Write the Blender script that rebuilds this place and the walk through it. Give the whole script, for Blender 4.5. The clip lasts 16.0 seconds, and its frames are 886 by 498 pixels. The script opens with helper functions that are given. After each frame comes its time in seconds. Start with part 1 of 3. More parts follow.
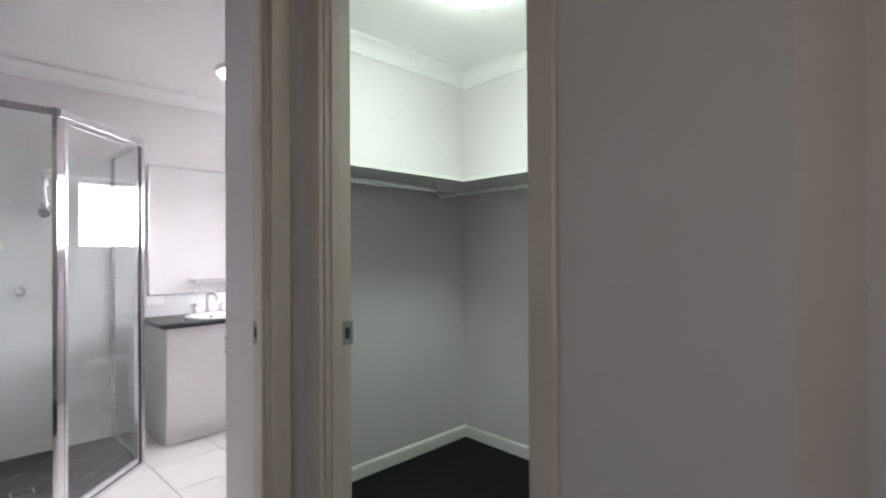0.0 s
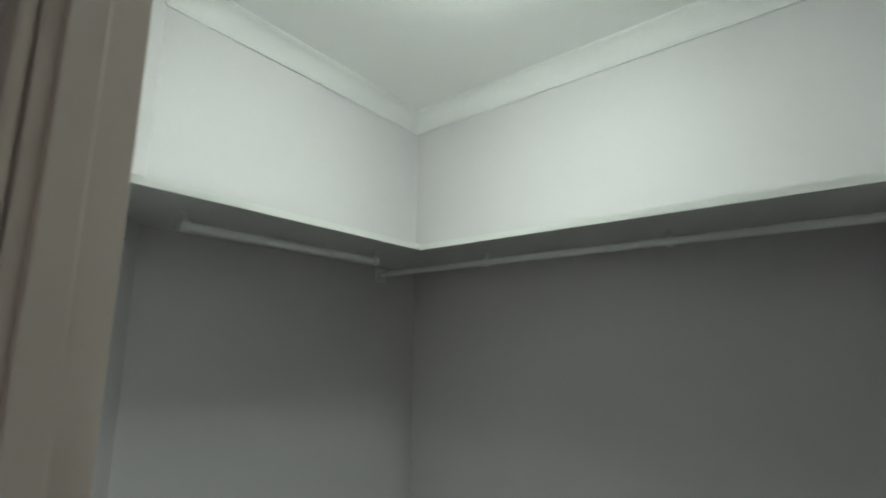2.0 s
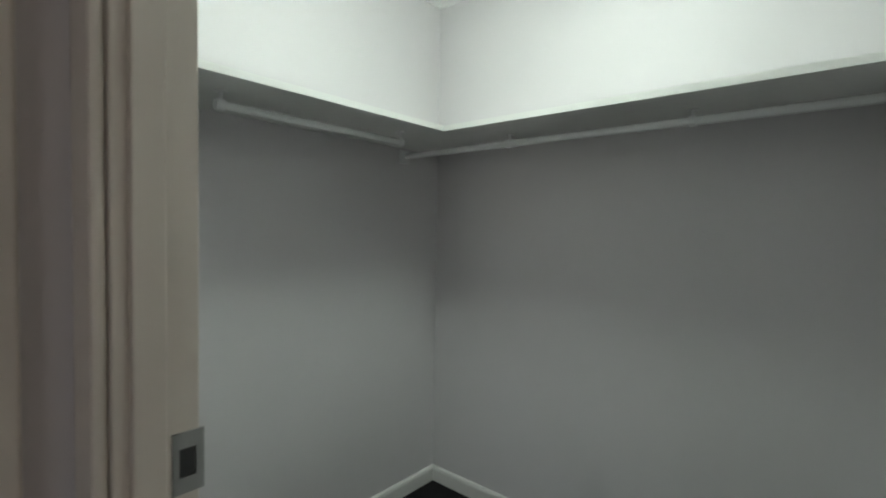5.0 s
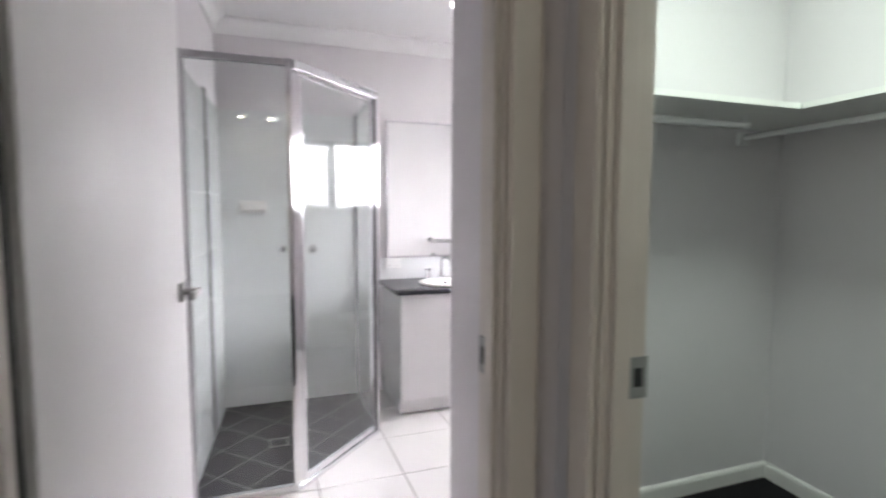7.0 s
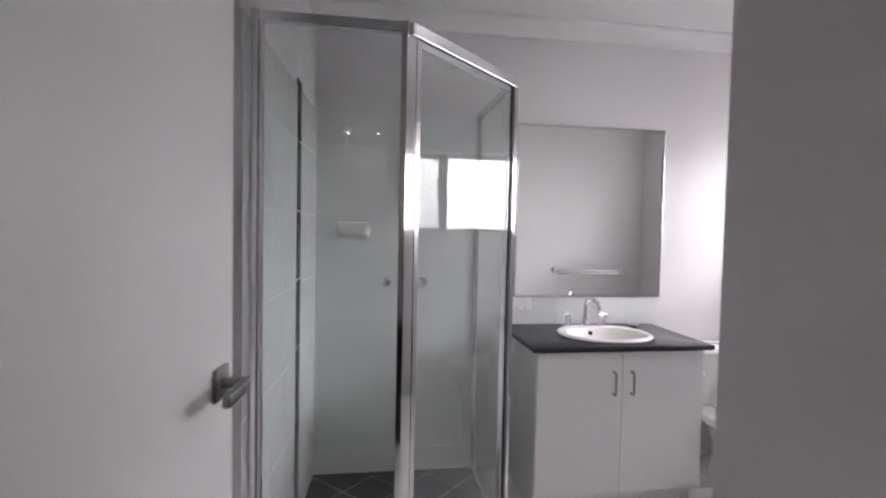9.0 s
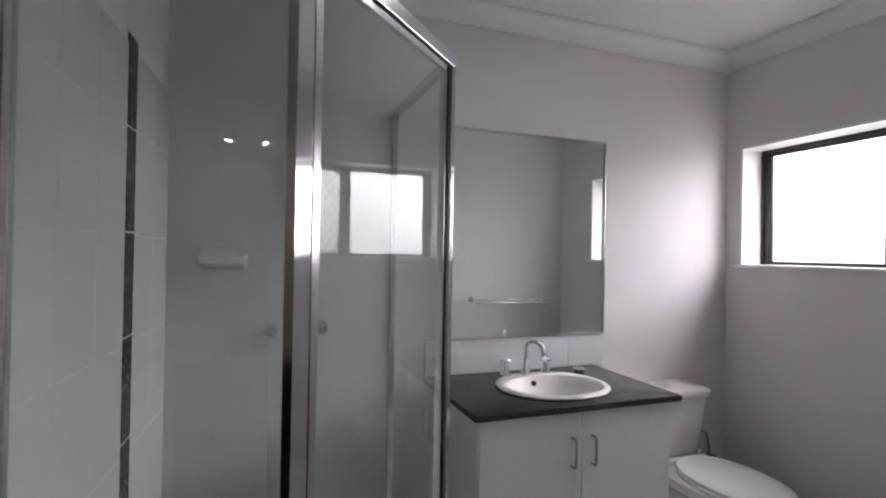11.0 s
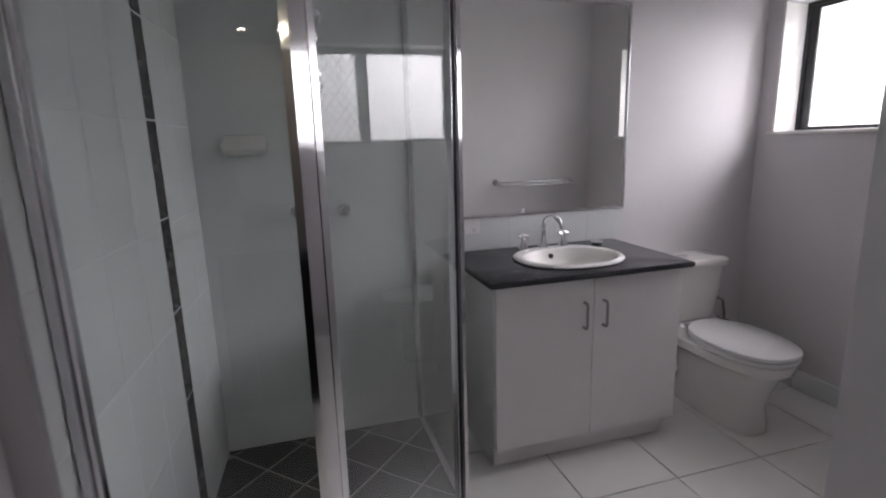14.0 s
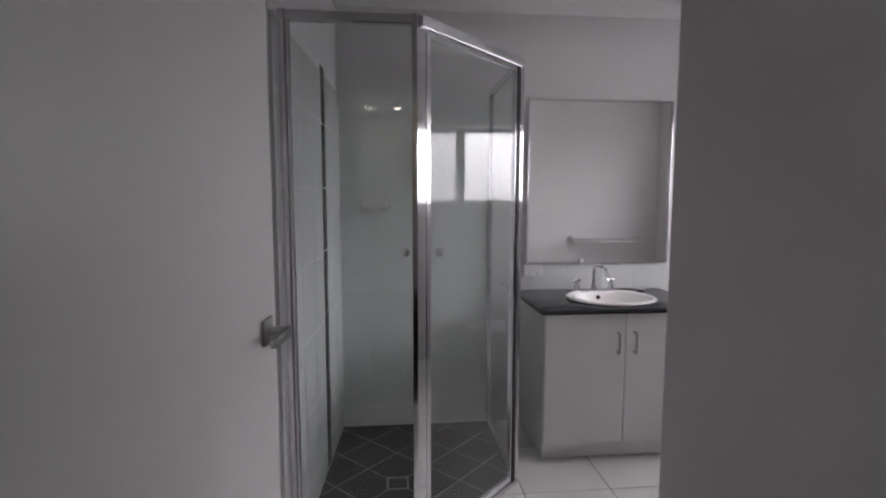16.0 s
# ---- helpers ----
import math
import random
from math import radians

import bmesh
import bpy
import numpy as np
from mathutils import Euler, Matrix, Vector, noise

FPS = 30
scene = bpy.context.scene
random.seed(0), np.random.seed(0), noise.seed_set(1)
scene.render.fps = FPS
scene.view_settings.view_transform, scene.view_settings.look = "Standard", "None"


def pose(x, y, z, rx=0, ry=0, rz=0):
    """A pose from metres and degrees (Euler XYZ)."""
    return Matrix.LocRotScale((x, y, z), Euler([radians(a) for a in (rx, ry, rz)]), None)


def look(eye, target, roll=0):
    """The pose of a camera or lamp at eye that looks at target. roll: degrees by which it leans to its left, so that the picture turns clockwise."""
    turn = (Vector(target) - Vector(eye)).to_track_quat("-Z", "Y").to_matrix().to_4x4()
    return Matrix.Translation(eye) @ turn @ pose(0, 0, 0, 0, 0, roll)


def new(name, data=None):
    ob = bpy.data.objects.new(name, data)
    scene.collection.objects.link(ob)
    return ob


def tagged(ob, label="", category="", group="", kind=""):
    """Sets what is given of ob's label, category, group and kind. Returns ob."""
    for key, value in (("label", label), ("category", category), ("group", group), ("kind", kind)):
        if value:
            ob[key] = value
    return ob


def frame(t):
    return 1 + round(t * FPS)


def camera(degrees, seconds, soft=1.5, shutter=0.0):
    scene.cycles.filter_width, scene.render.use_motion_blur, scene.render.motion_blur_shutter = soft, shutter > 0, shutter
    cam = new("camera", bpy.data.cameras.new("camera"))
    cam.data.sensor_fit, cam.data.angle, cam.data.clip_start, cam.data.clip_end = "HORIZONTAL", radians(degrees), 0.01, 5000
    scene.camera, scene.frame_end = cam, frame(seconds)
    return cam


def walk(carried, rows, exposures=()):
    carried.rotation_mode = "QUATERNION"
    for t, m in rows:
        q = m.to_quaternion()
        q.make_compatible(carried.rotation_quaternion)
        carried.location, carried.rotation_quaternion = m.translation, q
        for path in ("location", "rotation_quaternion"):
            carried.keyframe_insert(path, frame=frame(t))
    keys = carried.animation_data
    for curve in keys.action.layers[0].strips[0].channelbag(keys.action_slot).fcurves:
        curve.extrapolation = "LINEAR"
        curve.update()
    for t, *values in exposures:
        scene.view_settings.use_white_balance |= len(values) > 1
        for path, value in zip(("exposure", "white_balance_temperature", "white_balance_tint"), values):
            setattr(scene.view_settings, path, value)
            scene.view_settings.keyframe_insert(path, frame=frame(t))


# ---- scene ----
cam = camera(82.8, 16.0, soft=2.0, shutter=0.5)
PATH = [
    (0, (-0.04, -3.986, 1.235), (1.392, -2.59, 1.246), -0.3),
    (0.5, (0.115, -3.774, 1.23), (1.543, -2.375, 1.3), -0.4),
    (1, (0.283, -3.554, 1.255), (1.729, -2.175, 1.321), 0.4),
    (1.5, (0.487, -3.424, 1.278), (2.035, -2.174, 1.48), -0.1),
    (2, (0.636, -3.28, 1.297), (2.212, -2.102, 1.658), 0.5),
    (2.5, (0.734, -3.256, 1.31), (2.28, -2.064, 1.742), -0.3),
    (3, (0.73, -3.228, 1.296), (2.357, -2.108, 1.611), -0.5),
    (3.5, (0.725, -3.232, 1.279), (2.368, -2.097, 1.382), -0.2),
    (6, (0.421, -3.364, 1.251), (1.782, -1.908, 1.084), 0.5),
    (6.5, (0.352, -3.373, 1.244), (1.405, -1.68, 1.075), 0.2),
    (7, (0.253, -3.402, 1.269), (0.921, -1.524, 1.111), 0.2),
    (7.5, (0.221, -3.329, 1.268), (0.544, -1.365, 1.077), 0.5),
    (8, (0.202, -3.146, 1.259), (0.424, -1.167, 1.066), -0.1),
    (8.5, (0.237, -2.893, 1.274), (0.471, -0.912, 1.135), 0.5),
    (11, (0.313, -2.052, 1.313), (0.999, -0.173, 1.328), 1.0),
    (11.5, (0.351, -2.065, 1.287), (1.073, -0.2, 1.27), 0.6),
    (12, (0.347, -2.044, 1.283), (1.051, -0.178, 1.146), -0.1),
    (12.5, (0.357, -2.044, 1.273), (1.033, -0.179, 1.017), -0.6),
    (13, (0.357, -2.045, 1.261), (1.017, -0.193, 0.895), -0.9),
    (13.5, (0.357, -2.051, 1.25), (0.985, -0.197, 0.838), -1.2),
    (14, (0.355, -2.124, 1.265), (0.903, -0.245, 0.854), -1.6),
    (14.5, (0.358, -2.27, 1.271), (0.783, -0.354, 0.883), -1.6),
    (15, (0.336, -2.417, 1.309), (0.62, -0.47, 0.951), -0.6),
    (15.5, (0.319, -2.594, 1.304), (0.526, -0.62, 1.057), -0.1),
    (16, (0.288, -2.826, 1.3), (0.485, -0.845, 1.106), 0.1),
]
EXPOSURES = [(0.0, 1.58), (0.5, 1.4), (1.0, 1.25), (1.5, 1.05), (2.0, 0.95), (3.5, 0.75), (6.0, 1.72), (6.6, 1.75), (7.4, 1.6), (8.0, 1.2), (8.5, 1.0), (8.7, 0.92), (9.6, 0.3), (11.0, 0.05), (12.0, -0.45), (12.5, -0.4), (13.5, -0.25), (14.5, -0.2), (16.0, 0.0)]
walk(cam, [(t, look(e, g, r)) for t, e, g, r in PATH], EXPOSURES)

# ---- world and lights ----
world = bpy.data.worlds.new("overcast")
world.use_nodes = True
scene.world = world
wn = world.node_tree.nodes
sky = wn.new("ShaderNodeTexSky")
sky.sky_type, sky.sun_disc = "NISHITA", False
sky.sun_elevation, sky.sun_rotation = radians(50), radians(60)
world.node_tree.links.new(sky.outputs["Color"], wn["Background"].inputs["Color"])
wn["Background"].inputs["Strength"].default_value = 0.08


def area_lamp(name, at, target, w, h, power, color):
    data = bpy.data.lights.new(name, "AREA")
    data.shape, data.size, data.size_y, data.energy, data.color = "RECTANGLE", w, h, power, color
    ob = new(name, data)
    ob.matrix_world = look(at, target)
    return ob


WINDOW_POWER, BEDROOM_POWER, BATH_LAMP, ROBE_LAMP = 440.0, 4.4, 7.6, 17.5
area_lamp("window_daylight", (4.05, -0.65, 2.55), (2.7, -0.65, 1.50), 3.4, 2.4, WINDOW_POWER, (1.0, 0.955, 1.02))
# Fill lamp added on the unseen bedroom side to brighten the hall.
area_lamp("bedroom_fill", (-3.18, -5.2, 1.45), (0, -5.0, 1.3), 1.5, 1.1, BEDROOM_POWER, (1.0, 0.93, 0.88))


# ---- materials ----
def material(name, color, rough=0.5, metal=0.0, var=0.06, scale=6.0, bump=0.0, bump_scale=200.0, spec=0.5, coat=0.0, piece=0.0):
    m = bpy.data.materials.new(name)
    m.use_nodes = True
    nt = m.node_tree
    n, l = nt.nodes, nt.links
    b = n["Principled BSDF"]
    b.inputs["Metallic"].default_value = metal
    b.inputs["Specular IOR Level"].default_value = spec
    b.inputs["Coat Weight"].default_value = coat
    tc = n.new("ShaderNodeTexCoord")
    no = n.new("ShaderNodeTexNoise")
    no.inputs["Scale"].default_value, no.inputs["Detail"].default_value = scale, 5
    l.new(tc.outputs["Object"], no.inputs["Vector"])
    ramp = n.new("ShaderNodeMapRange")
    ramp.inputs["From Min"].default_value, ramp.inputs["From Max"].default_value = 0.15, 0.85
    ramp.inputs["To Min"].default_value, ramp.inputs["To Max"].default_value = 1 - var, 1 + var
    l.new(no.outputs["Fac"], ramp.inputs["Value"])
    fac = ramp.outputs["Result"]
    if piece:
        oi = n.new("ShaderNodeObjectInfo")
        pr = n.new("ShaderNodeMapRange")
        pr.inputs["To Min"].default_value, pr.inputs["To Max"].default_value = 1 - piece, 1 + piece
        l.new(oi.outputs["Random"], pr.inputs["Value"])
        mu = n.new("ShaderNodeMath")
        mu.operation = "MULTIPLY"
        l.new(fac, mu.inputs[0]), l.new(pr.outputs["Result"], mu.inputs[1])
        fac = mu.outputs[0]
    mix = n.new("ShaderNodeVectorMath")
    mix.operation = "SCALE"
    mix.inputs[0].default_value = color
    l.new(fac, mix.inputs["Scale"])
    l.new(mix.outputs["Vector"], b.inputs["Base Color"])
    rr = n.new("ShaderNodeMapRange")
    rr.inputs["From Min"].default_value, rr.inputs["From Max"].default_value = 0.1, 0.9
    rr.inputs["To Min"].default_value, rr.inputs["To Max"].default_value = max(0.02, rough * 0.96), min(1, rough * 1.04)
    n2 = n.new("ShaderNodeTexNoise")
    n2.inputs["Scale"].default_value = scale * 4
    l.new(tc.outputs["Object"], n2.inputs["Vector"])
    l.new(n2.outputs["Fac"], rr.inputs["Value"])
    l.new(rr.outputs["Result"], b.inputs["Roughness"])
    if bump:
        n3 = n.new("ShaderNodeTexNoise")
        n3.inputs["Scale"].default_value, n3.inputs["Detail"].default_value = bump_scale, 3
        bp = n.new("ShaderNodeBump")
        bp.inputs["Strength"].default_value, bp.inputs["Distance"].default_value = bump, 0.002
        l.new(tc.outputs["Object"], n3.inputs["Vector"])
        l.new(n3.outputs["Fac"], bp.inputs["Height"])
        l.new(bp.outputs["Normal"], b.inputs["Normal"])
    return m


def speckled(name, dark, light, amount, scale, rough, coat=0.0):
    m = material(name, dark, rough, coat=coat, spec=0.2)
    n, l = m.node_tree.nodes, m.node_tree.links
    tc = n.new("ShaderNodeTexCoord")
    vo = n.new("ShaderNodeTexVoronoi")
    vo.inputs["Scale"].default_value = scale
    l.new(tc.outputs["Object"], vo.inputs["Vector"])
    ra = n.new("ShaderNodeValToRGB")
    ra.color_ramp.elements[0].position, ra.color_ramp.elements[0].color = 1 - amount, (*dark, 1)
    ra.color_ramp.elements[1].position, ra.color_ramp.elements[1].color = 1 - amount * 0.5, (*light, 1)
    se = n.new("ShaderNodeSeparateColor")
    l.new(vo.outputs["Color"], se.inputs["Color"])
    l.new(se.outputs["Red"], ra.inputs["Fac"])
    l.new(ra.outputs["Color"], n["Principled BSDF"].inputs["Base Color"])
    return m


def glass(name, rough=0.0, tint=(0.95, 0.98, 0.97), ior=1.5):
    m = bpy.data.materials.new(name)
    m.use_nodes = True
    b = m.node_tree.nodes["Principled BSDF"]
    b.inputs["Base Color"].default_value = (*tint, 1)
    b.inputs["Transmission Weight"].default_value = 1.0
    b.inputs["Roughness"].default_value, b.inputs["IOR"].default_value = rough, ior
    return m


def lamp_glow(name, color, strength):
    m = bpy.data.materials.new(name)
    m.use_nodes = True
    b = m.node_tree.nodes["Principled BSDF"]
    b.inputs["Base Color"].default_value = (0.85, 0.85, 0.85, 1)
    b.inputs["Emission Color"].default_value, b.inputs["Emission Strength"].default_value = (*color, 1), strength
    return m


PAINT = material("wall_paint", (0.67, 0.645, 0.66), 0.55, var=0.025, scale=2.5, bump=0.06, bump_scale=120)
CEILING = material("ceiling_paint", (0.78, 0.775, 0.775), 0.8, var=0.02, scale=2.0, bump=0.05)
TRIM = material("trim_gloss_paint", (0.62, 0.565, 0.515), 0.35, var=0.03, scale=5, bump=0.04, bump_scale=60)
BASE = material("baseboard_paint", (0.78, 0.77, 0.75), 0.35, var=0.03, scale=5)
DOOR = material("door_paint", (0.78, 0.77, 0.77), 0.30, var=0.02, scale=3, bump=0.03, bump_scale=40)
TILE = material("white_wall_tile", (0.70, 0.715, 0.72), 0.09, var=0.02, scale=4, piece=0.012)
GROUT = material("grout", (0.66, 0.672, 0.677), 0.8, var=0.06, scale=20)
FLOOR_TILE = material("white_floor_tile", (0.76, 0.745, 0.73), 0.13, var=0.035, scale=5, piece=0.03)
FLOOR_GROUT = material("floor_grout", (0.30, 0.28, 0.26), 0.9, var=0.15, scale=15)
DARK_TILE = material("charcoal_tile", (0.022, 0.0215, 0.025), 0.5, spec=0.3, var=0.18, scale=9, bump=0.015, bump_scale=60, piece=0.15)
DARK_GROUT = material("grey_grout", (0.24, 0.235, 0.235), 0.9, var=0.15, scale=20)
MOSAIC = speckled("black_mosaic", (0.012, 0.012, 0.013), (0.20, 0.19, 0.18), 0.22, 75, 0.5)
CARPET = material("charcoal_carpet", (0.016, 0.0155, 0.017), 0.95, var=0.35, scale=160, bump=0.6, bump_scale=400, spec=0.1)
CHROME = material("chrome", (0.82, 0.82, 0.84), 0.08, metal=1.0, var=0.02)
ALUMINIUM = material("polished_aluminium", (0.74, 0.74, 0.76), 0.17, metal=1.0, var=0.03, scale=8)
POST = material("bright_aluminium", (0.74, 0.74, 0.76), 0.09, metal=1.0, var=0.02, scale=8)
SATIN = material("satin_nickel", (0.34, 0.335, 0.33), 0.28, metal=1.0, var=0.05)
BLACK = material("black_aluminium", (0.012, 0.012, 0.014), 0.4, var=0.1)
# Dark rubber; also paints the shade inside holes and the hinge gap.
SEAL_AND_SHADE = material("dark_rubber_and_gap_shade", (0.03, 0.03, 0.032), 0.5)
MIRROR = material("mirror_silver", (0.89, 0.915, 0.895), 0.02, metal=1.0, var=0.0)
LAMINATE = material("white_laminate", (0.76, 0.75, 0.75), 0.30, var=0.02, scale=4)
BENCH = speckled("charcoal_laminate", (0.026, 0.026, 0.032), (0.052, 0.052, 0.062), 0.5, 300, 0.22)
CERAMIC = material("vitreous_china", (0.80, 0.78, 0.765), 0.08, var=0.015, scale=4, coat=0.3)
PLASTIC = material("white_plastic", (0.78, 0.78, 0.78), 0.3, var=0.02)
RAIL_WHITE = material("white_rail_enamel", (0.86, 0.86, 0.86), 0.22, var=0.02, coat=0.4)
SHELF = material("white_melamine", (0.72, 0.72, 0.70), 0.4, var=0.02)
GLASS = glass("clear_glass", ior=1.45)
FROST = glass("frosted_glass", 0.75, (0.80, 0.80, 0.80))
GLOW_BATH = lamp_glow("bath_lamp_diffuser", (1.0, 0.98, 0.96), BATH_LAMP)
GLOW_ROBE = lamp_glow("robe_lamp_diffuser", (0.86, 1.0, 0.90), ROBE_LAMP)


# ---- mesh helpers ----
def mesh_object(name, bm, mat, smooth=False):
    me = bpy.data.meshes.new(name)
    bmesh.ops.recalc_face_normals(bm, faces=bm.faces)
    bm.to_mesh(me)
    bm.free()
    if mat:
        me.materials.append(mat)
    if smooth:
        for p in me.polygons:
            p.use_smooth = True
        me.set_sharp_from_angle(angle=radians(40))
    return new(name, me)


def part(name, bm, mat, parent, label="", smooth=False):
    ob = mesh_object(name, bm, mat, smooth)
    ob.parent = parent
    ob.matrix_parent_inverse = parent.matrix_world.inverted()
    if label:
        tagged(ob, label)
    return ob


def thing(name, label, category, at=(0, 0, 0), group="", kind=""):
    ob = new(name)
    ob.empty_display_size = 0.1
    ob.matrix_world = Matrix.Translation(at)
    bpy.context.view_layer.update()
    return tagged(ob, label, category, group, kind)


def structure(name, bm, mat, label, category="structure", smooth=False):
    return tagged(mesh_object(name, bm, mat, smooth), label, category, kind="structure")


def box(bm, x0, x1, y0, y1, z0, z1, bevel=0.0, seg=2, m=None):
    r = bmesh.ops.create_cube(bm, size=1)
    vs = r["verts"]
    for v in vs:
        v.co = Vector((x0 if v.co.x < 0 else x1, y0 if v.co.y < 0 else y1, z0 if v.co.z < 0 else z1))
    if bevel:
        es = {e for v in vs for e in v.link_edges}
        out = bmesh.ops.bevel(bm, geom=list(es), offset=bevel, segments=seg, affect="EDGES", profile=0.5)
        vs = list(set(out["verts"]) | {v for v in vs if v.is_valid})
    if m is not None:
        for v in vs:
            v.co = m @ v.co
    return bm


def boxes(*dims, bevel=0.0):
    bm = bmesh.new()
    for d in dims:
        box(bm, *d, bevel=bevel)
    return bm


def prism(bm, outline, z0, z1):
    lo = [bm.verts.new((x, y, z0)) for x, y in outline]
    hi = [bm.verts.new((x, y, z1)) for x, y in outline]
    bm.faces.new(lo[::-1]), bm.faces.new(hi)
    k = len(outline)
    for i in range(k):
        bm.faces.new((lo[i], lo[(i + 1) % k], hi[(i + 1) % k], hi[i]))
    return bm


def sweep(bm, profile, a, b, inward, mitre_a=0.0, mitre_b=0.0):
    """A profile of (out, z) run from a to b; out goes towards inward; a mitre slides an end along the run by out times it."""
    a, b = Vector((*a, 0)), Vector((*b, 0))
    d = (b - a).normalized()
    n = Vector((*inward, 0)).normalized()
    ra = [bm.verts.new(a + n * o + d * (o * mitre_a) + Vector((0, 0, z))) for o, z in profile]
    rb = [bm.verts.new(b + n * o - d * (o * mitre_b) + Vector((0, 0, z))) for o, z in profile]
    k = len(profile)
    for i in range(k):
        bm.faces.new((ra[i], ra[(i + 1) % k], rb[(i + 1) % k], rb[i]))
    bm.faces.new(ra[::-1]), bm.faces.new(rb)


def lathe(bm, profile, at=(0, 0, 0), seg=28, axis="Z", sx=1.0, sy=1.0):
    rings = []
    for r, z in profile:
        ring = []
        for i in range(seg):
            a = 2 * math.pi * i / seg
            p = Vector((max(r, 0.0004) * math.cos(a) * sx, max(r, 0.0004) * math.sin(a) * sy, z))
            if axis == "Y":
                p = Vector((p.x, -p.z, p.y))
            elif axis == "X":
                p = Vector((p.z, p.x, p.y))
            ring.append(bm.verts.new(p + Vector(at)))
        rings.append(ring)
    for u, v in zip(rings, rings[1:]):
        for i in range(seg):
            bm.faces.new((u[i], u[(i + 1) % seg], v[(i + 1) % seg], v[i]))
    bm.faces.new(rings[0][::-1]), bm.faces.new(rings[-1])
    return bm


def tube(bm, points, r, seg=12):
    pts = [Vector(p) for p in points]
    rings = []
    side = None
    for i, p in enumerate(pts):
        d = (pts[min(i + 1, len(pts) - 1)] - pts[max(i - 1, 0)]).normalized()
        if side is None:
            side = d.orthogonal().normalized()
        side = (side - d * side.dot(d)).normalized()
        up = d.cross(side)
        rings.append([bm.verts.new(p + (side * math.cos(2 * math.pi * k / seg) + up * math.sin(2 * math.pi * k / seg)) * r) for k in range(seg)])
    for u, v in zip(rings, rings[1:]):
        for i in range(seg):
            bm.faces.new((u[i], u[(i + 1) % seg], v[(i + 1) % seg], v[i]))
    bm.faces.new(rings[0][::-1]), bm.faces.new(rings[-1])
    return bm


def oval(cx, cy, a, b, n=40, power=2.0):
    out = []
    for i in range(n):
        t = 2 * math.pi * i / n
        c, s = math.cos(t), math.sin(t)
        out.append((cx + a * math.copysign(abs(c) ** (2 / power), c), cy + b * math.copysign(abs(s) ** (2 / power), s)))
    return out


def loft(bm, rings, cap=True):
    vs = [[bm.verts.new(p) for p in ring] for ring in rings]
    for u, v in zip(vs, vs[1:]):
        k = len(u)
        for i in range(k):
            bm.faces.new((u[i], u[(i + 1) % k], v[(i + 1) % k], v[i]))
    if cap is True:
        bm.faces.new(vs[0][::-1])
    if cap:
        bm.faces.new(vs[-1])
    return bm


# ---- plan ----
H = 2.41            # ceiling
HEAD = 2.05         # door heads
T = 0.09            # partition
LEAN = 0.062       # the side walls stand a little out of square
XL = -0.07          # tiled shower wall at the screen
XW = 2.71           # window wall
XC, YE = 0.745, -2.64        # hall corner: robe wall face, ensuite wall face
XR = XC + 0.08               # robe face of that wall
PX, SPY, SPX = 0.799, -1.944, 1.123   # passage wall inside the ensuite and the ends of its splay
YN = -1.62                   # ensuite side of the wall shared with the robe
RX, RY0, RY1 = 2.48, -3.53, -1.735   # robe
DL, DR = -0.08, 0.63         # ensuite doorway
WY0, WY1 = -3.447, -2.762     # robe doorway

# ---- structure: walls ----
structure("wall_north", boxes((-0.26, 3.0, 0.0, 0.12, 0, H)), PAINT, "plain off-white painted plaster wall behind vanity", "wall")
bm = boxes((-0.26, -0.14, -2.55, -1.20, 0, H))
prism(bm, [(-0.26, -1.20), (-1.20 * LEAN - 0.010, -1.20), (-0.010, 0.0), (-0.26, 0.0)], 0, H)
structure("wall_west", bm, PAINT, "off-white painted ensuite side wall", "wall")
bm = boxes((XW, XW + 0.25, -1.62, -1.22, 0, H), (XW, XW + 0.25, -0.085, 0.0, 0, H), (XW, XW + 0.25, -1.22, -0.085, 0, 1.262), (XW, XW + 0.25, -1.22, -0.085, 1.90, H))
structure("wall_east", bm, PAINT, "off-white painted wall with deep window opening", "wall")
bm = bmesh.new()
prism(bm, [(PX, YE + T), (PX, SPY), (SPX, YN), (XW + 0.25, YN), (XW + 0.25, RY1), (1.245, RY1), (XR, -2.145), (XR, YE + T)], 0, H)
structure("wall_splayed", bm, PAINT, "painted partition with a splayed corner between ensuite and robe", "wall")
bm = boxes((-3.2, DL - 0.02, YE, YE + T, 0, H), (DR + 0.02, XR, YE, YE + T, 0, H), (DL - 0.02, DR + 0.02, YE, YE + T, HEAD + 0.02, H))
structure("wall_ensuite_door", bm, PAINT, "grey-white painted wall with the ensuite doorway", "wall")
bm = boxes((XC, XR, WY1 + 0.02, YE, 0, H), (XC, XR, -3.86, WY0 - 0.02, 0, H), (XC, XR, WY0 - 0.02, WY1 + 0.02, HEAD + 0.02, H))
structure("wall_robe_door", bm, PAINT, "grey-white painted wall with the robe doorway", "wall")
RXS = RX + (RY0 - RY1) * LEAN     # robe back wall at its near end
structure("wall_robe_back", prism(bmesh.new(), [(RX, RY1), (RXS, RY0), (RXS, RY0 - T), (RX + T, RY0 - T), (RX + T, RY1)], 0, H), PAINT, "painted back wall of the walk-in robe", "wall")
structure("wall_robe_south", boxes((XR, RXS, RY0 - T, RY0, 0, H), (XR, 1.7, -3.86, RY0 - T, 0, H)), PAINT, "painted side wall of the walk-in robe", "wall")
